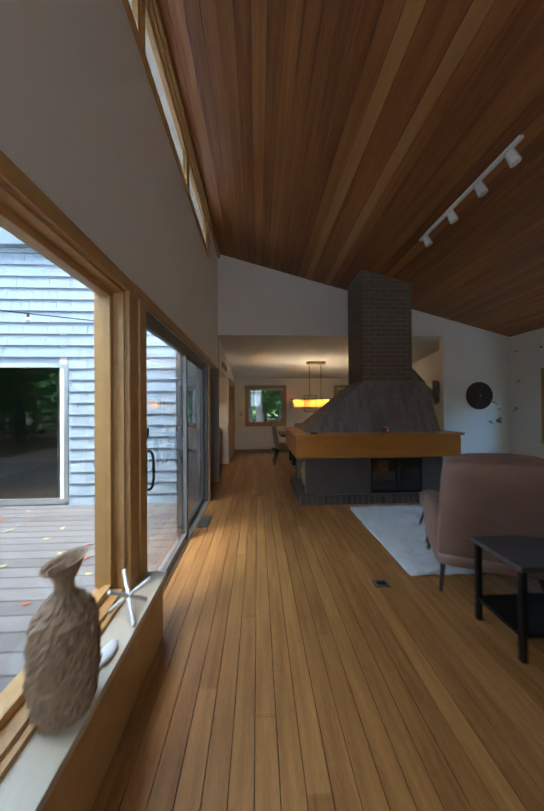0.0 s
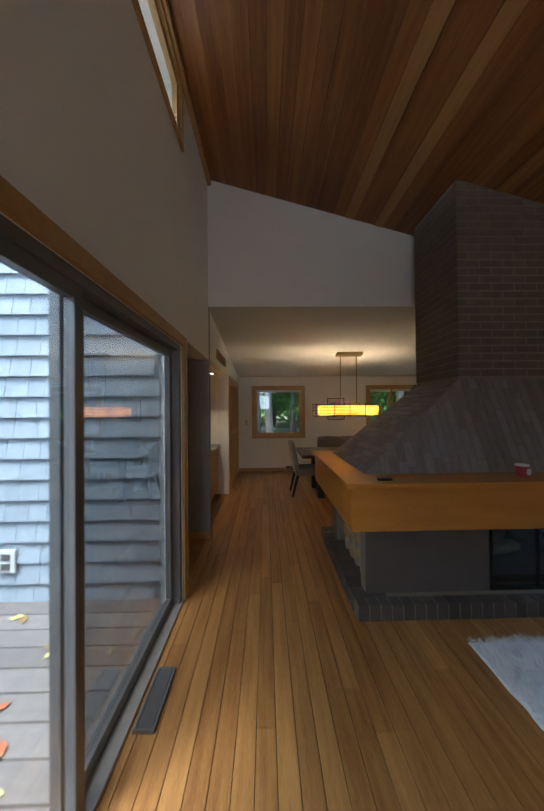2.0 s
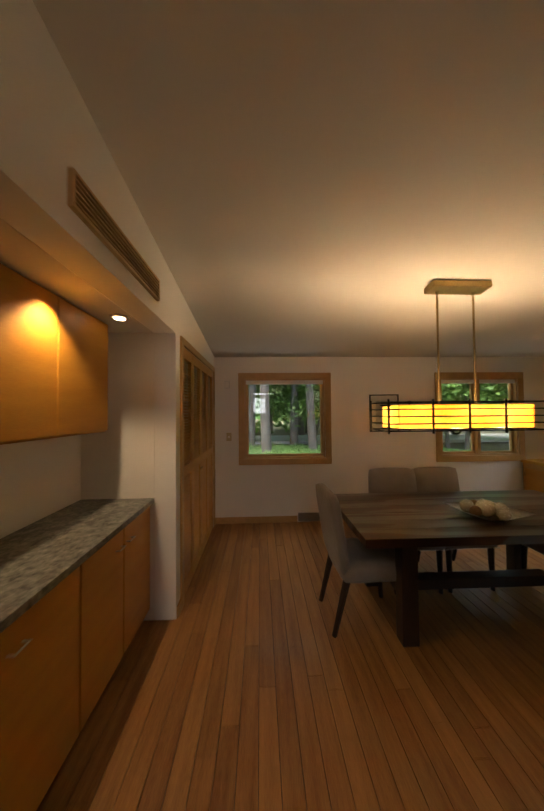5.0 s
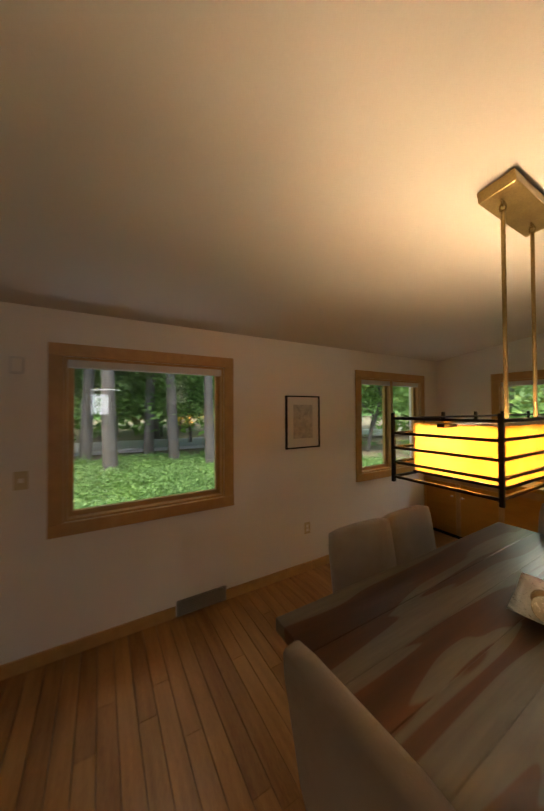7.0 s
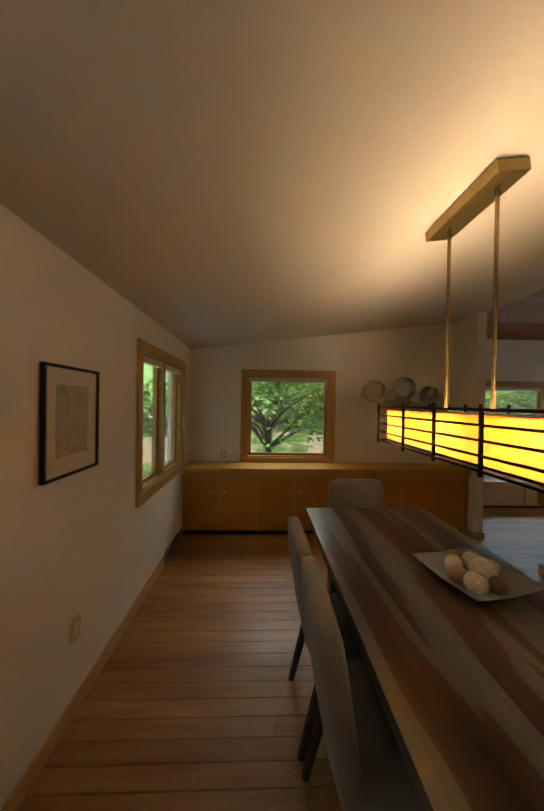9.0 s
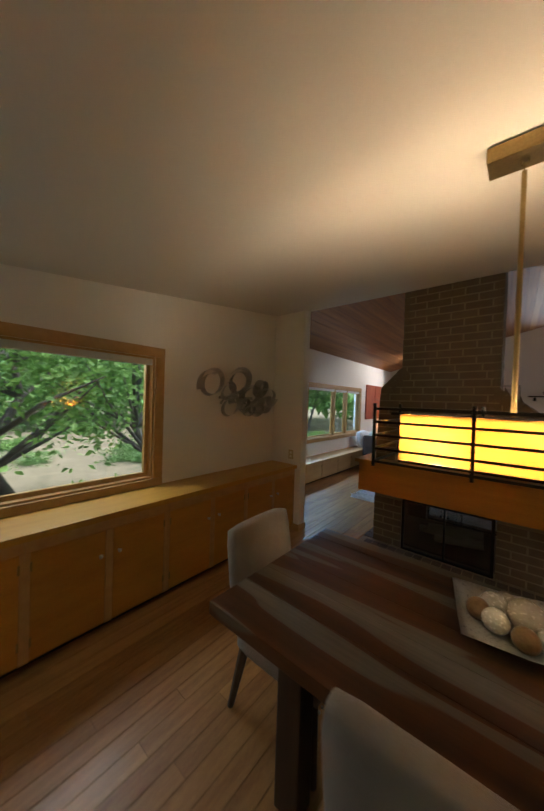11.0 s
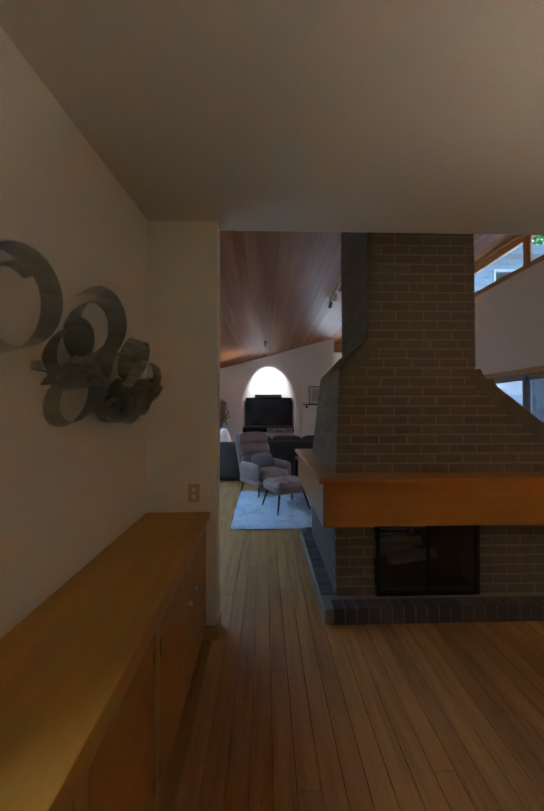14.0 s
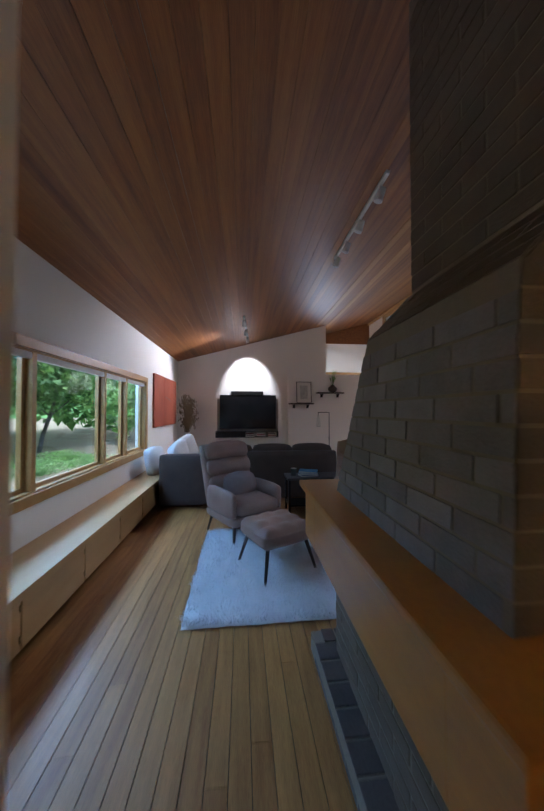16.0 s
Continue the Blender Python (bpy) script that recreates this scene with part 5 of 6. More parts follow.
def television():
    t = thing("television", "flat black television with soundbar on the wall", "television")
    part("screen", boxes((2.30, YT + 0.05, 1.01, 3.77, YT + 0.09, 1.89), bevel=0.004), SCREEN, t)
    part("bracket", boxes((2.8, YT, 1.25, 3.2, YT + 0.05, 1.65)), BLACK, t)
    bm = boxes((2.64, YT + 0.03, 1.895, 3.48, YT + 0.12, 1.99), bevel=0.012)
    part("soundbar", bm, BLACK, t)
    tagged(part("wall_panel", boxes((2.24, YT, 0.95, 3.84, YT + 0.018, 1.80), bevel=0.002), GREY_VENT), "grey panel behind the television", "panel")
    s = thing("media_shelf", "black floating media shelf under the television", "shelf")
    part("box", boxes((2.26, YT, 0.80, 3.86, YT + 0.28, 0.815), (2.26, YT, 0.945, 3.86, YT + 0.28, 0.96), (2.26, YT, 0.815, 2.275, YT + 0.28, 0.945), (3.10, YT, 0.815, 3.115, YT + 0.28, 0.945), (3.10, YT + 0.26, 0.815, 3.86, YT + 0.28, 0.945)), BLACK, s)
    for i in range(3):
        st = thing("book_stack", "small stack of books and cases on the media shelf", "books", pose(2.98 - i * 0.28, YT + 0.14, 0.815), group="shelf stacks")
        for k in range(4):
            part("book", boxes((-0.11 + 0.01 * k, -0.08, 0.022 * k, 0.11, 0.10, 0.022 * k + 0.02), bevel=0.001), (PAPER, GREYCLOTH, LINEN, surface("maroon_cover", (0.18, 0.03, 0.04), (0.26, 0.05, 0.06), 0.5))[(k + i) % 4], st)


television()


def red_panels():
    RED = surface("red_canvas", (0.20, 0.035, 0.018), (0.46, 0.115, 0.055), 0.7, scale=2.2, stretch=(1, 1.2, 0.7), fine=60, bump=0.15)
    x = XE
    for i, (a, b) in enumerate(((1.78, 2.44), (1.18, 1.76), (0.66, 1.16))):
        p = thing("canvas_panel", "red-brown painted canvas, one of three side by side", "painting", group="canvas triptych")
        part("canvas", boxes((x - 0.035, a, 1.17, x - 0.001, b, 2.19), bevel=0.003), RED, p)
        if i == 1:
            bm = bmesh.new()
            tube(bm, (x - 0.037, a + 0.55, 1.78), (x - 0.037, a + 0.18, 1.74), 0.006), tube(bm, (x - 0.037, a + 0.25, 1.74), (x - 0.037, a + 0.02, 1.70), 0.004)
            part("branch_motif", bm, WALNUT_LEG, p)
        for y in (a + 0.1, b - 0.1):
            part("clip", boxes((x - 0.04, y, 1.155, x - 0.0015, y + 0.03, 1.175)), NICKEL, p)


red_panels()


def dried_plant():
    p = thing("dried_plant", "tall vase of dried brown grasses in the corner", "plant", pose(4.56, 0.66, 0))
    bm = bmesh.new()
    prof = [(0.10, 0), (0.13, 0.25), (0.10, 0.55), (0.055, 0.85), (0.075, 0.95)]
    for (r0, z0), (r1, z1) in zip(prof, prof[1:]):
        tube(bm, (0, 0, z0), (0, 0, z1), r0, r1, 20)
    part("vase", bm, LINEN, p, "pale tall floor vase")
    rng = random.Random(3)
    bm = bmesh.new()
    for i in range(90):
        a, s = rng.uniform(0, 6.28), rng.uniform(0.05, 0.30)
        e = Vector((math.cos(a) * s * 0.7 - 0.05, math.sin(a) * s * 0.7 + 0.06, rng.uniform(1.2, 1.8)))
        tube(bm, (0, 0, 0.8), e, 0.004, 0.002, 4)
        for k in range(7):
            q = e + Vector((rng.gauss(0, 0.03), rng.gauss(0, 0.03), rng.uniform(-0.18, 0.06)))
            tube(bm, q, q + Vector((rng.gauss(0, 0.02), rng.gauss(0, 0.02), 0.06)), 0.012, 0.003, 4)
    part("grasses", bm, surface("dried_grass", (0.09, 0.065, 0.035), (0.20, 0.15, 0.08), 0.9, scale=9, fine=60), p)


dried_plant()


def pipe_shelf(x0, x1, z):
    s = thing("wall_shelf", "rustic wooden shelf on black pipe brackets", "shelf", group="wall shelves")
    part("board", boxes((x0, 0.452, z, x1, 0.60, z + 0.03), bevel=0.003), WALNUT_LEG, s)
    for x in (x0 + 0.14, x1 - 0.14):
        bm = bmesh.new()
        tube(bm, (x, 0.452, z - 0.02), (x, 0.56, z - 0.02), 0.013), tube(bm, (x, 0.455, z - 0.10), (x, 0.455, z - 0.01), 0.03, seg=14)
        tube(bm, (x, 0.56, z - 0.02), (x, 0.50, z - 0.09), 0.011)
        part("bracket", bm, BLACK, s)


pipe_shelf(1.32, 1.97, 1.65)
pipe_shelf(0.50, 1.22, 1.94)
picture("framed_print", "small framed print standing on the wall shelf", pose(1.57, 0.50, 1.965, -5, 0, 180), 0.40, 0.57, 0.016, SKETCH, 0.10)


def shelf_plant():
    p = thing("potted_plant", "wispy plant in a dark round pot on the shelf", "plant", pose(0.80, 0.53, 1.97))
    bm = bmesh.new()
    bmesh.ops.create_uvsphere(bm, u_segments=16, v_segments=10, radius=0.11, matrix=Matrix.Translation((0, 0, 0.09)) @ Matrix.Diagonal((1.15, 0.6, 0.8, 1)))
    tube(bm, (0, 0, 0.15), (0, 0, 0.20), 0.05, 0.055, 14)
    part("pot", bm, WALNUT_LEG, p, smooth=True)
    rng = random.Random(14)
    bm = bmesh.new()
    for i in range(14):
        e = Vector((rng.uniform(-0.12, 0.12), rng.uniform(-0.05, 0.05), rng.uniform(0.35, 0.65)))
        tube(bm, (0, 0, 0.18), e, 0.004, 0.002, 5)
        for k in range(4):
            q = Vector((0, 0, 0.18)).lerp(e, rng.uniform(0.4, 1))
            tube(bm, q, q + Vector((rng.uniform(-0.05, 0.05), rng.uniform(-0.03, 0.03), 0.05)), 0.008, 0.001, 4)
    part("stems", bm, LEAF, p)


shelf_plant()


def floor_lamp():
    l = thing("floor_lamp", "thin black floor lamp with a clear hanging glass shade", "floor lamp", pose(1.04, 1.0, 0))
    part("base", tube(bmesh.new(), (0, 0, 0), (0, 0, 0.02), 0.13, seg=28), BLACK, l)
    bm = bmesh.new()
    tube(bm, (0, 0, 0.02), (0, 0, 1.45), 0.009), tube(bm, (0, 0, 1.445), (0.28, 0, 1.445), 0.009), tube(bm, (0.275, 0, 1.45), (0.275, 0, 1.36), 0.007)
    tube(bm, (0, 0, 0.78), (0, 0, 0.84), 0.016)
    part("stem", bm, BLACK, l)
    bm = bmesh.new()
    tube(bm, (0.275, 0, 1.08), (0.275, 0, 1.36), 0.065, 0.025, 18)
    part("shade", bm, GLASS, l).visible_shadow = False


floor_lamp()


def track(label, pts, heads, aim, lit):
    """Ceiling track with small cylindrical heads."""
    t = thing("track_light", label, "track light", group="track lights")
    (xa, ya), (xb, yb) = pts
    bm = bmesh.new()
    a, b = Vector((xa, ya, roof_z(xa) - 0.02)), Vector((xb, yb, roof_z(xb) - 0.02))
    m = Matrix.Translation((a + b) / 2) @ (b - a).to_track_quat("X", "Z").to_matrix().to_4x4()
    box(bm, -(b - a).length / 2, -0.018, -0.012, (b - a).length / 2, 0.018, 0.016, bevel=0.003, m=m)
    part("rail", bm, LINEN, t, "white ceiling track")
    for k in heads:
        p = a.lerp(b, k)
        q = p + Vector((0, 0, -0.09))
        h = part("lamp_head", tube(bmesh.new(), q - Vector(aim) * 0.05, q + Vector(aim) * 0.06, 0.033, 0.040, 16), LINEN, t)
        part("stem", tube(bmesh.new(), p, q, 0.008), LINEN, h)
        part("lens", tube(bmesh.new(), q + Vector(aim) * 0.0605, q + Vector(aim) * 0.063, 0.032, seg=16), glow("spot_lens", (1.0, 0.94, 0.86), 12.0) if lit else NICKEL, h)
    return t


track("white ceiling track with four small spot heads", ((1.95, 5.72), (1.95, 4.30)), (0.10, 0.42, 0.70, 0.94), Vector((0.3, -0.2, -0.93)).normalized(), False)
track("white ceiling track with lit spot heads aimed at the wall", ((3.16, 2.75), (3.06, 1.15)), (0.06, 0.5, 0.93), Vector((0.0, -0.80, -0.60)).normalized(), True)


def woven_disc():
    d = thing("wall_basket", "round dark woven wall basket on the white wall", "wall art", pose(4.20, YP, 1.60))
    for i in range(9):
        r = 0.255 - i * 0.028
        bm = bmesh.new()
        n = 40
        for k in range(n):
            a, b = k * math.tau / n, (k + 1) * math.tau / n
            rr = 0.015 + (0.002 if k % 2 else 0)
            tube(bm, (r * math.cos(a), -0.02 - 0.003 * i, r * math.sin(a)), (r * math.cos(b), -0.02 - 0.003 * i, r * math.sin(b)), rr, rr, 6)
        part("coil", bm, surface("woven_reed", (0.045, 0.035, 0.028), (0.10, 0.08, 0.06), 0.9, scale=20, fine=120, bump=0.5), d)


woven_disc()


# on the sill
def bark_vase():
    v = thing("vase", "tall textured brown vase with flared mouth on the sill", "vase", pose(-0.80, 3.14, 0.38) @ Matrix.Diagonal((0.84, 0.84, 0.96, 1)))
    bm = bmesh.new()
    prof = [(0.085, 0.0), (0.112, 0.06), (0.122, 0.15), (0.122, 0.27), (0.112, 0.34), (0.075, 0.39), (0.036, 0.425), (0.034, 0.455), (0.055, 0.50), (0.082, 0.53), (0.070, 0.525), (0.028, 0.46), (0.02, 0.30)]
    n, rows = 64, []
    fine = []
    for (r0, z0), (r1, z1) in zip(prof, prof[1:]):
        k = max(2, int(abs(z1 - z0) / 0.012))
        fine += [(r0 + (r1 - r0) * i / k, z0 + (z1 - z0) * i / k) for i in range(k)]
    fine.append(prof[-1])
    for (r, z) in fine:
        row = []
        for i in range(n):
            a = i * math.tau / n
            q = Vector((math.cos(a) * r, math.sin(a) * r, z)) * 16
            d = 0.016 * max(-0.25, noise.noise(q * 4.0)) * (1 if z < 0.42 else 0.2)
            row.append(bm.verts.new((math.cos(a) * (r + d), math.sin(a) * (r + d), z + (0.02 * math.cos(a - 0.6) if z > 0.5 else 0))))
        rows.append(row)
    for p, q in zip(rows, rows[1:]):
        for i in range(n):
            bm.faces.new((p[i], p[(i + 1) % n], q[(i + 1) % n], q[i]))
    bm.faces.new(rows[0][::-1])
    part("body", bm, surface("bark_ceramic", (0.13, 0.078, 0.042), (0.34, 0.225, 0.13), 0.75, scale=40, fine=90, bump=0.6), v)


bark_vase()


def jack():
    j = thing("decor_star", "brushed metal jack ornament of three crossed rods on the sill", "ornament", pose(-0.79, 3.60, 0.38))
    for k in range(3):
        a = radians(125 + 120 * k)
        way = Vector((math.cos(a) * 0.80, math.sin(a) * 0.80, 0.60)) * 0.135
        part("stick", tube(bmesh.new(), Vector((0, 0, 0.092)) - way, Vector((0, 0, 0.092)) + way, 0.010, 0.010, 10), STEEL, j, smooth=False)
    s = thing("shell", "small pale stone dish on the sill", "ornament", pose(-0.77, 3.36, 0.38))
    bm = bmesh.new()
    bmesh.ops.create_uvsphere(bm, u_segments=14, v_segments=8, radius=0.05, matrix=Matrix.Translation((0, 0, 0.014)) @ Matrix.Diagonal((0.6, 1.3, 0.28, 1)))
    part("body", bm, LINEN, s, smooth=True)


jack()
can = thing("tin", "small red and white tin on the mantel", "tin", pose(1.73, 6.30, 1.022))
part("body", tube(bmesh.new(), (0, 0, 0), (0, 0, 0.075), 0.042, seg=22), surface("red_paint", (0.30, 0.03, 0.04), (0.42, 0.06, 0.06), 0.4), can)
part("lid", tube(bmesh.new(), (0, 0, 0.075), (0, 0, 0.085), 0.044, seg=22), LINEN, can)
part("label_patch", boxes((0.0, -0.0445, 0.015, 0.028, -0.040, 0.06)), LINEN, can)
tagged(part("matchbox", boxes((0.60, 6.20, 1.022, 0.70, 6.24, 1.04), bevel=0.003), BLACK), "small black box on the mantel", "box")


def firewood():
    rng = random.Random(17)
    BIRCH = surface("birch_bark", (0.34, 0.31, 0.27), (0.62, 0.59, 0.54), 0.8, scale=9, stretch=(4, 1, 4), fine=50, bump=0.4)
    z = 0.165
    for row, n in enumerate((4, 4, 3)):
        for i in range(n):
            r = rng.uniform(0.05, 0.065)
            l = thing("log", "split birch log in the firewood niche", "log", pose(0.80, 6.62 + i * 0.155 + row * 0.05, 0.115 + r + row * 0.115, 0, 0, rng.uniform(-6, 6)), group="firewood")
            bm = bmesh.new()
            tube(bm, (-0.19, 0, 0), (0.19, 0, 0), r, r * 0.94, 11)
            for v in bm.verts:
                v.co += Vector((0, noise.noise(v.co * 20), noise.noise(v.co * 20 + Vector((5, 5, 5))))) * 0.012
            part("bark", bm, BIRCH, l)
            part("cut_end", tube(bmesh.new(), (-0.196, 0, 0), (-0.189, 0, 0), r * 0.9, r * 0.9, 11), FIR_PALE, l)
    for i in range(5):
        ob = thing("log", "pale burnt log on the fire grate", "log", pose(1.95 + rng.uniform(-0.1, 0.1), 7.05 + 0.07 * i - 0.2, 0.20 + 0.03 * (i % 2), 0, rng.uniform(-6, 6), rng.uniform(-15, 15)), group="grate logs")
        part("bark", tube(bmesh.new(), (-0.22, 0, 0), (0.22, 0, 0), 0.045, 0.04, 9), BIRCH, ob)


firewood()

# string light over the deck
cord = thing("string_light", "black string light cord with clear bulbs over the deck", "string light")
pts = [Vector((-1.1 - 6.4 * k / 24, 5.9 - 0.2 * k / 24, 2.40 + 0.70 * k / 24 - 0.03 * math.sin(math.pi * k / 24))) for k in range(25)]
bm = bmesh.new()
for a, b in zip(pts, pts[1:]):
    tube(bm, a, b, 0.007, seg=5)
part("cord", bm, BLACK, cord)
for k in (1, 7, 13, 19):
    s = part("socket", tube(bmesh.new(), pts[k], pts[k] - Vector((0, 0, 0.05)), 0.014, seg=8), BLACK, cord)
    bm = bmesh.new()
    bmesh.ops.create_uvsphere(bm, u_segments=12, v_segments=8, radius=0.03, matrix=Matrix.Translation(pts[k] - Vector((0, 0, 0.078))))
    part("bulb", bm, LINEN, s, smooth=True)
AUTUMN = [surface("fallen_leaf", a, b, 0.8, scale=9, fine=40) for a, b in (((0.35, 0.08, 0.03), (0.5, 0.14, 0.06)), ((0.5, 0.42, 0.12), (0.6, 0.55, 0.25)), ((0.25, 0.14, 0.06), (0.35, 0.22, 0.10)))]
rng = random.Random(33)
leafm = []
for mt in AUTUMN:
    bm = bmesh.new()
    vs = [bm.verts.new(p) for p in ((0, -0.045, 0.004), (0.022, -0.01, 0.012), (0.016, 0.02, 0.006), (0, 0.045, 0.014), (-0.018, 0.02, 0.003), (-0.022, -0.01, 0.01))]
    c = bm.verts.new((0, 0, 0.001))
    for i in range(6):
        bm.faces.new((vs[i], vs[(i + 1) % 6], c))
    leafm.append(mesh_of("fallen_leaf", bm, mt))
for i in range(120):
    ob = tagged(new("fallen_leaf", rng.choice(leafm)), "dry autumn leaf lying on the deck", "leaf", "fallen leaves")
    ob.matrix_basis = pose(rng.uniform(-4.5, -1.2), rng.uniform(2.2, 6.5), -0.027, 0, 0, rng.uniform(0, 360)) @ Matrix.Scale(rng.uniform(0.6, 1.25), 4)


# ---- outside: deck, wing, ground, trees ----
def shingles():
    w = thing("wing", "neighbouring wing of the house clad in white shingles", "house")
    y = 6.62
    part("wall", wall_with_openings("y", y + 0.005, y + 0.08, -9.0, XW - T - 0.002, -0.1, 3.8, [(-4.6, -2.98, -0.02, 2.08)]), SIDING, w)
    part("fascia", boxes((-9.0, y - 0.12, 3.80, XW - T - 0.3, y + 0.2, 4.18), bevel=0.01), FASCIA, w, "grey metal roof edge")
    part("roof", boxes((-9.0, y + 0.2, 4.0, XW - 1.0, 11.5, 4.14)), FASCIA, w)
    part("back_wall", wall_with_openings("y", 11.3, 11.42, -9.0, -1.7, -0.1, 4.0, [(-4.75, -3.45, 0.7, 2.05)]), SIDING, w)
    door = part("door", boxes((-4.6, y - 0.01, 0, -4.54, y + 0.06, 2.08), (-3.04, y - 0.01, 0, -2.98, y + 0.06, 2.08), (-4.54, y - 0.01, 2.02, -3.04, y + 0.06, 2.08), (-4.54, y - 0.01, -0.02, -3.04, y + 0.06, 0.06), (-4.32, y, 0.06, -4.27, y + 0.05, 2.02)), NICKEL, w, "white framed sliding patio door")
    # Pane tint stands in for the dimness of the room behind.
    part("pane", boxes((-4.54, y + 0.03, 0.06, -3.04, y + 0.036, 2.02)), DIMGLASS, door)
    rng = random.Random(2)
    me = bmesh.new()
    bmesh.ops.create_cube(me, size=1)
    for v in me.verts:
        if v.co.z > 0 and v.co.y < 0:
            v.co.y = 0.35
    me = mesh_of("shingle", me, SIDING)
    rest = bmesh.new()
    count, h, z = 0, 0.172, -0.06
    while z < 3.78:
        x = XW - T - 0.004 - rng.random() * 0.1
        while x > -5.6:
            ww = rng.uniform(0.10, 0.22)
            a, b = x - ww, x - 0.004
            x -= ww
            if b > -4.62 and a < -2.96 and z < 2.06 and z + h > -0.02:
                if a < -2.96 < b:
                    a = -2.96
                else:
                    continue
            m = Matrix.Translation(((a + b) / 2, y - 0.006, z + 0.1)) @ Matrix.Diagonal((b - a, 0.036, 0.20, 1))
            if x > -3.2 and count < 300 and z < 2.6:
                ob = new("shingle", me)
                ob.parent, ob.matrix_basis = w, m
                count += 1
            else:
                r = bmesh.ops.create_cube(rest, size=1)
                for q in r['verts']:
                    if q.co.z > 0 and q.co.y < 0:
                        q.co.y = 0.35
                    q.co = m @ q.co
        z += h
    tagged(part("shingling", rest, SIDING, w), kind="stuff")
    # Side walls coloured dark to stand for the dim room behind the door.
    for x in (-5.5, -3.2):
        structure("wall_wing_side", boxes((x, 6.71, 0, x + 0.08, 11.298, 2.5)), PAINT_DARK, "side wall inside the wing, coloured grey as room shade", "wall")
    structure("wall_wing_back", wall_with_openings("y", 11.22, 11.298, -5.42, -3.2, 0, 2.5, [(-4.75, -3.45, 0.7, 2.05)]), PAINT, "white wall inside the wing with a window", "wall")
    structure("floor_wing", boxes((-5.42, 6.70, -0.05, -3.2, 11.22, -0.005)), OAK_J, "warm wood floor inside the wing", "floor")
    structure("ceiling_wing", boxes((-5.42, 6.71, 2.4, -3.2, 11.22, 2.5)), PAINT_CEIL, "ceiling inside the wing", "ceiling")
    copy_thing(ch, pose(-3.75, 9.1, 0, 0, 0, 70))
    o = thing("outdoor_outlet", "grey outdoor outlet box on the shingle wall", "outlet", pose(-2.34, y - 0.02, 0.30))
    part("plate", boxes((-0.07, -0.02, -0.085, 0.07, 0.0, 0.10), bevel=0.006), LINEN, o)
    for z in (-0.035, 0.045):
        part("socket", boxes((-0.035, -0.028, z - 0.025, 0.035, -0.02, z + 0.025), bevel=0.004), ALU, o)


shingles()


def south_wing():
    """Taller block of the house south of the deck, clad in wide white boards."""
    w = thing("south_wing", "taller part of the house clad in wide white boards", "house")
    x0, x1, y, top = -6.2, XW - T - 0.01, 2.0, 5.65
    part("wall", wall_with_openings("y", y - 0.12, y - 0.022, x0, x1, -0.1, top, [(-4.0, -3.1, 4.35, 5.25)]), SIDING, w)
    part("side_wall", boxes((x0, -2.2, -0.1, x0 + 0.1, y - 0.122, top)), SIDING, w)
    me = bmesh.new()
    bmesh.ops.create_cube(me, size=1)
    for v in me.verts:
        if v.co.z > 0 and v.co.y > 0:
            v.co.y = -0.35
    me = mesh_of("siding_board", me, SIDING)
    z = -0.08
    while z < top - 0.02:
        runs = [(x0, x1)] if z + 0.2 < 4.35 or z > 5.25 else [(x0, -4.06), (-3.04, x1)]
        for a, b in runs:
            ob = new("siding_board", me)
            ob.parent, ob.matrix_basis = w, Matrix.Translation(((a + b) / 2, y - 0.006, z + 0.1)) @ Matrix.Diagonal((b - a, 0.032, 0.20, 1))
        z += 0.178
    win = part("window", boxes((-4.06, y - 0.03, 4.29, -4.0, y + 0.02, 5.31), (-3.1, y - 0.03, 4.29, -3.04, y + 0.02, 5.31), (-4.0, y - 0.03, 5.25, -3.1, y + 0.02, 5.31), (-4.0, y - 0.03, 4.29, -3.1, y + 0.02, 4.35)), LINEN, w)
    part("pane", boxes((-4.0, y - 0.05, 4.35, -3.1, y - 0.044, 5.25)), DOORGLASS, win)
    part("fascia", boxes((x0 - 0.1, y - 0.1, top, x1, y + 0.16, top + 0.26), bevel=0.01), FASCIA, w, "grey metal roof edge")
    part("roof", boxes((x0 - 0.1, -2.2, top + 0.05, x1, y - 0.1, top + 0.2)), FASCIA, w)


south_wing()


def deck():
    d = thing("deck", "weathered grey-brown wooden deck with scattered leaves", "deck", kind="structure")
    me = bmesh.new()
    bmesh.ops.create_cube(me, size=1)
    me = mesh_of("deck_board", me, DECK)
    y = 6.60
    while y > -4:
        for x0, x1 in ((-3.9, XW - T - 0.01), (-7.6, -3.91)):
            ob = new("deck_board", me)
            ob.parent, ob.matrix_basis = d, Matrix.Translation(((x0 + x1) / 2, y - 0.08, -0.05)) @ Matrix.Diagonal((x1 - x0, 0.148, 0.04, 1))
        y -= 0.158
    part("joists", boxes(*[(x, -4, -0.25, x + 0.05, 6.6, -0.072) for x in (-7, -6, -5, -4, -3, -2, -1.2)]), DECK, d)


deck()
gm = bmesh.new()
bmesh.ops.create_grid(gm, x_segments=60, y_segments=60, size=1)
for v in gm.verts:
    x, y = v.co.x, v.co.y
    v.co.x, v.co.y = math.copysign(abs(x) ** 2.4, x) * 900, 5 + math.copysign(abs(y) ** 2.4, y) * 900
    far = max(0, math.hypot(v.co.x - 1.5, v.co.y - 5) - 9)
    v.co.z = -0.38 + min(far, 60) * 0.012 * (1 + noise.noise((v.co.x * 0.06, v.co.y * 0.06, 0)))
structure("ground", gm, SOIL, "leafy forest ground with low green plants", "ground")
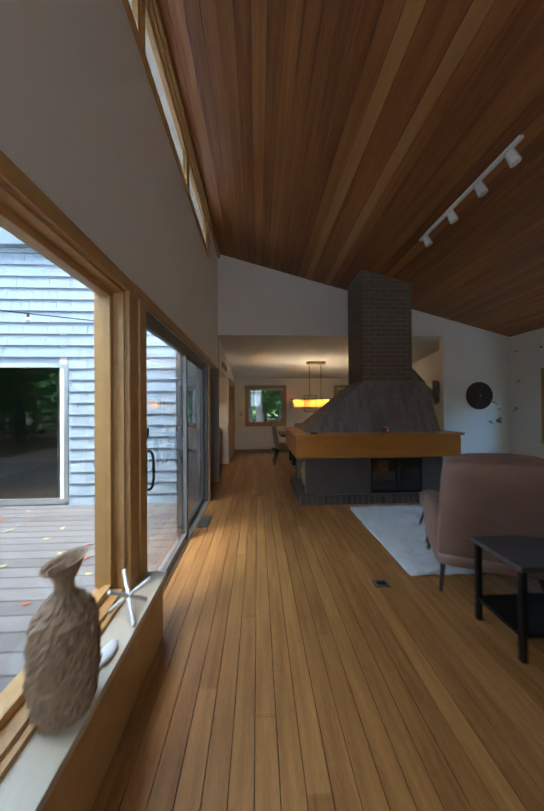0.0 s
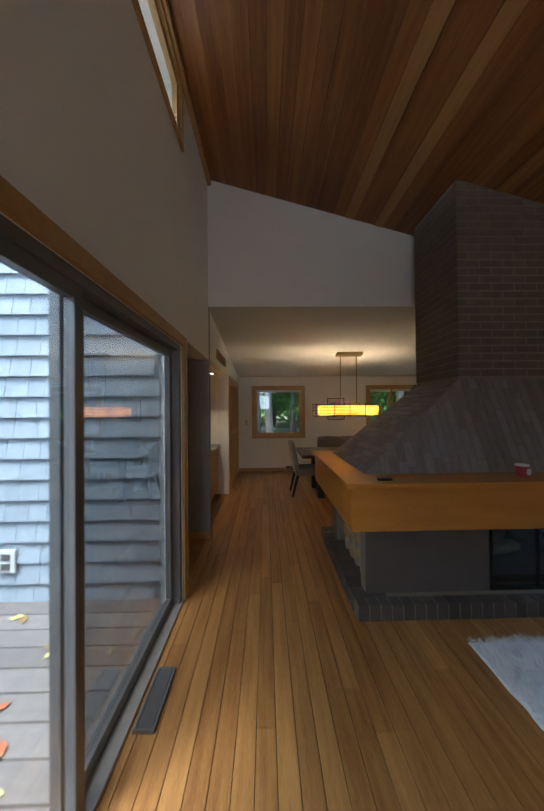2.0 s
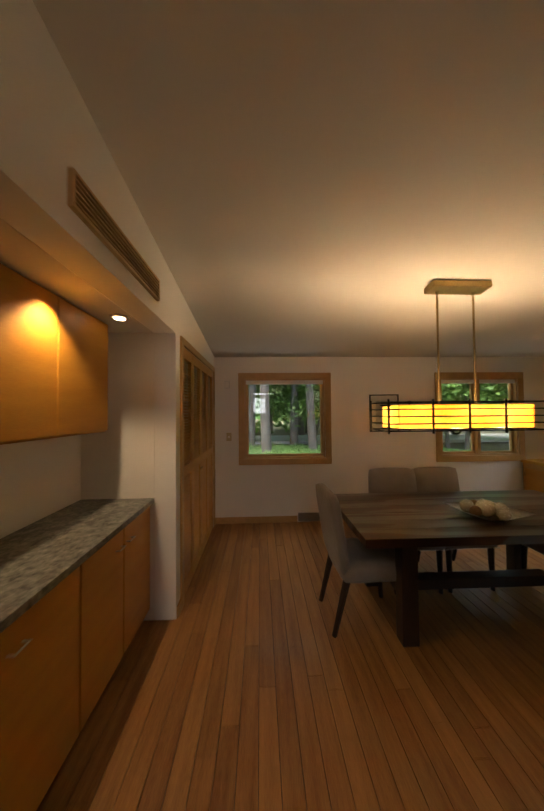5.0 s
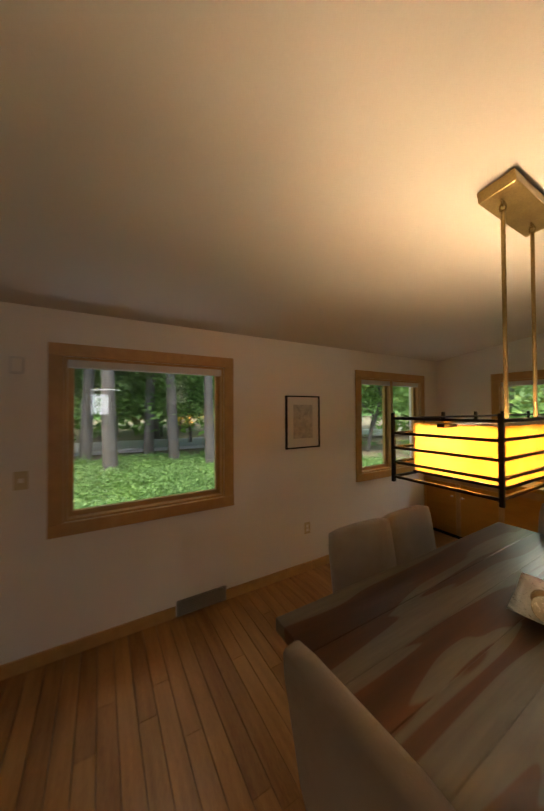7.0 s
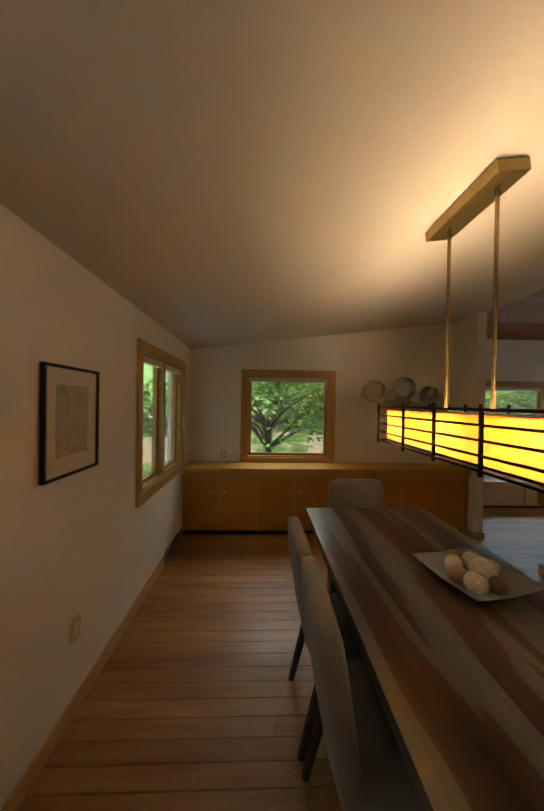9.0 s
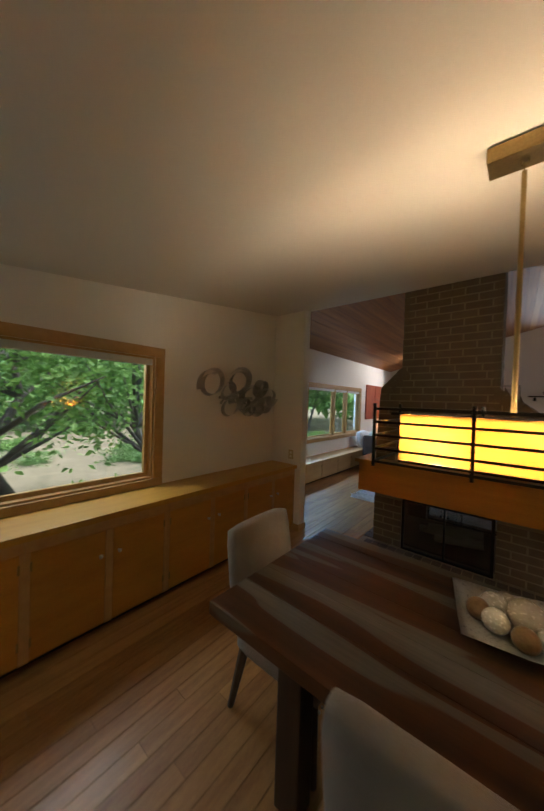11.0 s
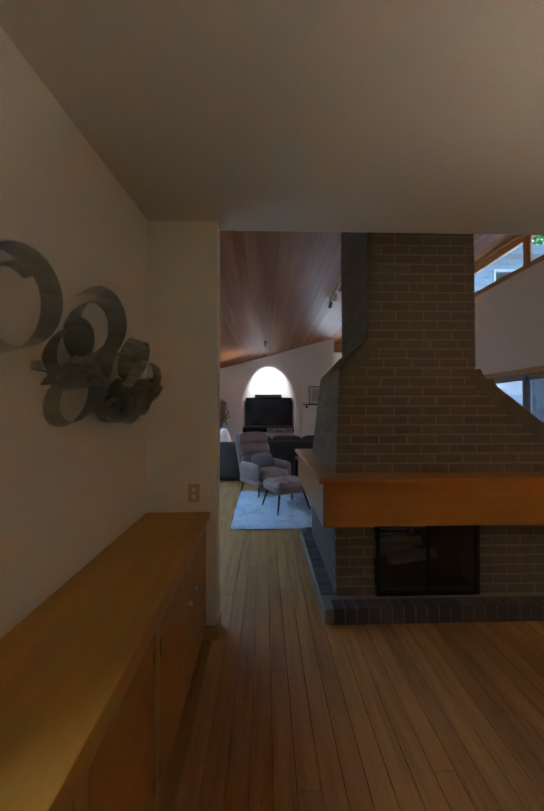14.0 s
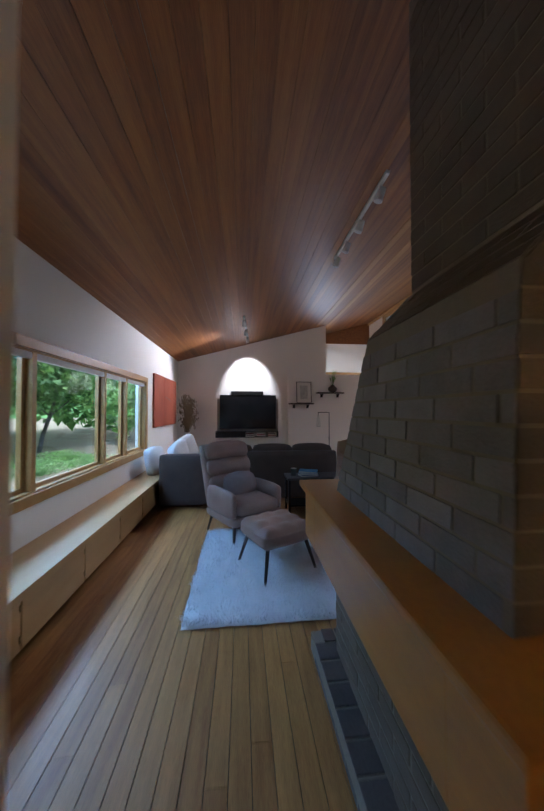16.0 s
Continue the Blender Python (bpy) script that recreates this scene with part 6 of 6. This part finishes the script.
ROAD = surface("gravel_road", (0.34, 0.33, 0.31), (0.50, 0.48, 0.45), 0.9, scale=3, fine=60, bump=0.4)
bm = bmesh.new()
prism(bm, [(-40, 24.5), (40, 21), (40, 25), (-40, 28.5)], "z", -0.16, -0.02)
structure("road", bm, ROAD, "pale gravel drive among the trees", "road")


def parked_car():
    """Dark estate car on the drive, its length along x."""
    c = thing("car", "dark parked car on the gravel drive", "car", pose(11.0, 24.9, -0.02, 0, 0, -3))
    CARPAINT = surface("dark_car_paint", (0.012, 0.015, 0.020), (0.022, 0.026, 0.032), 0.25, scale=3, fine=60, bump=0.0, coat=0.6)
    TYRE = surface("tyre_rubber", (0.010, 0.010, 0.010), (0.020, 0.020, 0.020), 0.85, scale=8, fine=90, bump=0.2)
    bm = bmesh.new()
    prism(bm, [(-2.25, 0.35), (2.2, 0.35), (2.28, 0.62), (2.2, 0.86), (1.15, 0.98), (-2.2, 1.02), (-2.3, 0.7)], "y", -0.88, 0.88)
    bmesh.ops.bevel(bm, geom=bm.edges[:], offset=0.05, segments=3, affect="EDGES")
    part("body", bm, CARPAINT, c, smooth=True)
    bm = bmesh.new()
    prism(bm, [(-2.1, 1.02), (1.1, 0.98), (0.35, 1.52), (-1.75, 1.58)], "y", -0.76, 0.76)
    bmesh.ops.bevel(bm, geom=bm.edges[:], offset=0.04, segments=2, affect="EDGES")
    cabin = part("cabin", bm, CARPAINT, c, smooth=True)
    for a, b in ((-1.85, -1.0), (-0.9, -0.1), (0.0, 0.62)):
        bm = bmesh.new()
        prism(bm, [(a, 1.06), (b, 1.06), (b - 0.14, 1.46), (a + 0.1, 1.46)], "y", -0.768, -0.762)
        part("side_window", bm, SCREEN, cabin, "dark side window")
    for x in (-1.4, 1.4):
        for y in (-0.80, 0.80):
            wheel = part("wheel", tube(bmesh.new(), (x, y - 0.11, 0.33), (x, y + 0.11, 0.33), 0.33, seg=24), TYRE, c)
            part("rim", tube(bmesh.new(), (x, y - 0.118, 0.33), (x, y + 0.118, 0.33), 0.21, seg=18), NICKEL, wheel)
    for y in (-0.62, 0.62):
        part("headlight", boxes((2.17, y - 0.17, 0.68, 2.27, y + 0.17, 0.80), bevel=0.02), NICKEL, c)


parked_car()


def leaf_mesh(name, count, spread, size, seed, material):
    """A crown of small loose leaves gathered in clumps."""
    rng = random.Random(seed)
    v, f = [], []
    clumps = [Vector((rng.gauss(0, 0.42) * spread[0], rng.gauss(0, 0.42) * spread[1], rng.uniform(-0.5, 0.5) * spread[2])) for _ in range(max(6, count // 70))]
    for i in range(count):
        c = rng.choice(clumps) + Vector((rng.gauss(0, 0.16) * spread[0], rng.gauss(0, 0.16) * spread[1], rng.gauss(0, 0.10) * spread[2]))
        e = Euler((rng.uniform(-1.1, 1.1), rng.uniform(-1.1, 1.1), rng.uniform(0, 6.28))).to_matrix()
        s = size * rng.uniform(0.6, 1.4)
        k = len(v)
        for p in ((0, -1, 0), (0.55, -0.1, 0.12), (0, 1, -0.1), (-0.55, -0.1, 0.12)):
            v.append(c + e @ Vector(p) * s)
        f.append((k, k + 1, k + 2, k + 3))
    me = bpy.data.meshes.new(name)
    me.from_pydata([tuple(p) for p in v], [], f)
    me.materials.append(material)
    return me


def tree(label, h, r, limbs, crown_z, crown, seed, leaves, bend=0.25):
    rng = random.Random(seed)
    t = thing("tree", label, "tree", group="trees")
    bm = bmesh.new()
    p, k = Vector((0, 0, -0.2)), 7
    pts = [p.copy()]
    for i in range(k):
        p = p + Vector((rng.uniform(-bend, bend) * 0.4, rng.uniform(-bend, bend) * 0.4, h / k))
        pts.append(p.copy())
    for i in range(k):
        tube(bm, pts[i], pts[i + 1], r * (1 - 0.8 * i / k) * (1.0 if i == 0 else 1), r * (1 - 0.8 * (i + 1) / k), 14, caps=False)
    for i in range(limbs):
        q = pts[rng.randint(2, k - 1)]
        a = rng.uniform(0, math.tau)
        e = q + Vector((math.cos(a), math.sin(a), rng.uniform(0.4, 1.1))) * rng.uniform(0.6, 1.4) * crown[0] * 0.5
        mid = (q + e) / 2 + Vector((rng.uniform(-0.15, 0.15), rng.uniform(-0.15, 0.15), rng.uniform(-0.1, 0.2)))
        tube(bm, q, mid, r * 0.38, r * 0.26, 7, caps=False), tube(bm, mid, e, r * 0.26, r * 0.08, 7, caps=False)
    part("trunk", bm, BARK, t, smooth=True)
    ob = new("crown", leaves)
    ob.parent, ob.location = t, (pts[-1].x * 0.6, pts[-1].y * 0.6, crown_z)
    return t


CROWN_A = leaf_mesh("crown", 5200, (2.6, 2.6, 4.2), 0.12, 1, LEAF)
CROWN_B = leaf_mesh("crown", 4200, (1.9, 1.9, 2.6), 0.085, 2, LEAF)
CROWN_C = leaf_mesh("crown", 4200, (2.4, 2.4, 3.4), 0.11, 3, LEAF_Y)
CROWN_D = leaf_mesh("crown", 4200, (1.9, 1.9, 2.4), 0.055, 17, LEAF)
LEAF_L = surface("pale_undergrowth", (0.07, 0.16, 0.04), (0.24, 0.40, 0.13), 0.6, scale=1.5, fine=12, bump=0.0, vary=0.5, island=True)
thin_leaf(LEAF_L)
BUSH = leaf_mesh("bush_leaves", 3600, (0.9, 0.9, 0.55), 0.032, 4, LEAF_L)
BUSH_B = leaf_mesh("bush_leaves", 3200, (0.9, 0.9, 0.65), 0.034, 14, LEAF)
tall = tree("tall straight forest tree with grey bark and high green crown", 13, 0.20, 7, 10.0, (2.6, 2.6, 4.2), 3, CROWN_A, 0.3)
tall.matrix_basis = pose(0.0, 17.7, -0.3)
under = tree("young leafy understorey tree", 5.0, 0.07, 9, 3.1, (1.9, 1.9, 2.6), 5, CROWN_B, 0.5)
under.matrix_basis = pose(-1.6, 22.5, -0.3)
gold = tree("young tree with yellowing leaves", 5.5, 0.08, 8, 3.4, (2.2, 2.2, 3.2), 7, CROWN_C, 0.5)
gold.matrix_basis = pose(3.4, 30, -0.2)
multi = tree("many-limbed garden tree with dark bare branches", 3.6, 0.095, 34, 2.6, (3.2, 3.2, 2.4), 9, CROWN_D, 0.9)
multi.matrix_basis = pose(7.3, 10.0, -0.3)
copy_thing(multi, pose(6.4, 8.1, -0.3, 0, 0, 200))
copy_thing(multi, pose(12.5, 0.5, -0.3, 0, 0, 130))
copy_thing(multi, pose(9.6, 4.3, -0.3, 0, 0, 40))
rng = random.Random(21)
for x, y in [(-0.7, 20.5), (1.35, 21.0), (1.95, 19.2), (2.95, 18.4), (2.6, 27), (-3.0, 21), (4.6, 20.5), (6.4, 18), (-2.2, 27), (0.6, 30), (3.2, 33), (6.5, 27), (8.5, 22), (-5, 25), (-6, 18),
             (23, 12), (26, 8), (22, 3), (25, 0), (20, -7), (22, 17), (-10, 2), (-12, -4), (-14, 6), (-9, -9), (-3, -14), (-12, 12)]:
    copy_thing(tall, pose(x, y, -0.3, rng.uniform(-2, 2), rng.uniform(-2, 2), rng.uniform(0, 360)) @ Matrix.Scale(rng.uniform(0.85, 1.2), 4))
for i in range(46):
    a = rng.uniform(-2.2, 2.6)
    d = rng.uniform(13, 34)
    x, y = 2.0 + d * math.sin(a), 6 + d * math.cos(a)
    if -4 < x < 4 and y < 20:
        continue
    if 8 < x < 12.5 and -2 < y < 12:
        continue
    src = gold if rng.random() < 0.22 else under
    copy_thing(src, pose(x, y, -0.35, 0, 0, rng.uniform(0, 360)) @ Matrix.Scale(rng.uniform(0.8, 1.5), 4))
bush = tagged(new("bush", BUSH), "low leafy green undergrowth shrub", "bush", "undergrowth")
bush.matrix_basis = pose(-0.6, 14.6, -0.15)
for i in range(330):
    a = rng.uniform(-1.5, 2.4)
    d = rng.uniform(7.5, 20)
    x, y = 1.5 + d * math.sin(a), 5.5 + d * math.cos(a)
    if i > 120:
        x, y = rng.uniform(-5.5, 7.5), rng.uniform(12.6, 20.2)
    if x < XE + 1.0 and y < YB + 1.3:
        continue
    if 20.5 < y < 28:
        continue
    ob = bush.copy()
    if rng.random() < 0.4:
        ob.data = BUSH_B
    scene.collection.objects.link(ob)
    s = rng.uniform(0.5, 1.0)
    ob.matrix_basis = pose(x, y, -0.2, 0, 0, rng.uniform(0, 360)) @ Matrix.Diagonal((s, s, s * rng.uniform(0.5, 1.5), 1))


def far_woods():
    """A ring of thick leafage behind the single trees."""
    rng = random.Random(40)
    v, f = [], []
    for i in range(62000):
        a = rng.uniform(0, math.tau)
        d = rng.uniform(24, 40) if math.cos(a) > -0.2 else rng.uniform(16, 30)
        if abs(a - 1.57) < 0.9:
            d = rng.uniform(17, 30)
        z = rng.uniform(-0.3, 1) ** 1.2 if rng.random() < 0.0 else rng.uniform(0, 1) * (15 + 4 * math.sin(a * 7))
        n3 = noise.noise((math.cos(a) * 3.2, math.sin(a) * 3.2, z * 0.28))
        if n3 < -0.30:
            continue
        c = Vector((2 + d * math.sin(a), 5 + d * math.cos(a), z))
        e = Euler((rng.uniform(-1.2, 1.2), rng.uniform(-1.2, 1.2), rng.uniform(0, 6.28))).to_matrix()
        s = rng.uniform(0.18, 0.46)
        k = len(v)
        for p in ((0, -1, 0), (0.6, -0.1, 0.15), (0, 1, -0.1), (-0.6, -0.1, 0.15)):
            v.append(tuple(c + e @ Vector(p) * s))
        f.append((k, k + 1, k + 2, k + 3))
    me = bpy.data.meshes.new("far_woods")
    me.from_pydata(v, [], f)
    me.materials.append(LEAF)
    tagged(new("far_woods", me), "dense green woods behind the garden", "woods", kind="stuff")


far_woods()
WOODS = surface("glowing_woods_backdrop", (0.03, 0.09, 0.03), (0.22, 0.40, 0.13), 0.9, scale=0.35, fine=2.2, bump=0.0)
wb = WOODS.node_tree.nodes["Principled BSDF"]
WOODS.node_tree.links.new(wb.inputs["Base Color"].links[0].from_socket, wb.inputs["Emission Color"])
# Backdrop glows by itself, standing in for daylight on the far leaves.
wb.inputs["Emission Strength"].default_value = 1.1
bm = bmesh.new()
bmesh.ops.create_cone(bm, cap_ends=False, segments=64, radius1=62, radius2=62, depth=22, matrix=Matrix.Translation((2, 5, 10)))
structure("backdrop", bm, WOODS, "distant green wood backdrop, self-glowing, closing the view all round", "backdrop")

# ---- floor ----
structure("subfloor", boxes((XW - T, YS - T, -0.12, XE + T, YB + T, -0.024), (-3.1, 6.70, -0.12, XW - T - 0.001, 9.5, -0.024)), WALNUT_LEG, "dark layer under the floor planks", "floor")
def plank_floor():
    f = thing("floor", "warm oak strip floor with dark joints", "floor", kind="structure")
    bm = bmesh.new()
    bmesh.ops.create_cube(bm, size=1)
    for v in bm.verts:
        if v.co.z > 0:
            v.co.x *= 0.985
    me = mesh_of("plank", bm, OAK)
    rest = bmesh.new()
    rng = random.Random(12)
    w, x, count = 0.0945, -3.0, 0
    while x < XE:
        y = YS - rng.random() * 2.0
        while y < YB:
            ln = rng.uniform(1.1, 2.6)
            a, b = max(y, YS), min(y + ln, YB)
            y += ln
            if b - a < 0.03:
                continue
            if x < XW - 0.1 and (b < 6.78 or a > 9.43 or b < 7):
                continue
            if x < XW - 0.1:
                a, b = max(a, 6.79), min(b, 9.43)
            cx = x + w / 2
            m = Matrix.Translation((cx, (a + b) / 2, -0.011 + rng.uniform(-0.0006, 0.0006))) @ Matrix.Diagonal((w - 0.0022, b - a - 0.0015, 0.022, 1))
            if count < 300 and b > 2.6 and -0.95 < cx < 4.5:
                ob = new("plank", me)
                ob.parent, ob.matrix_basis = f, m
                count += 1
            else:
                bmesh.ops.create_cube(rest, size=1, matrix=m)
        x += w
    tagged(part("planking", rest, OAK_J, f), kind="stuff")


plank_floor()
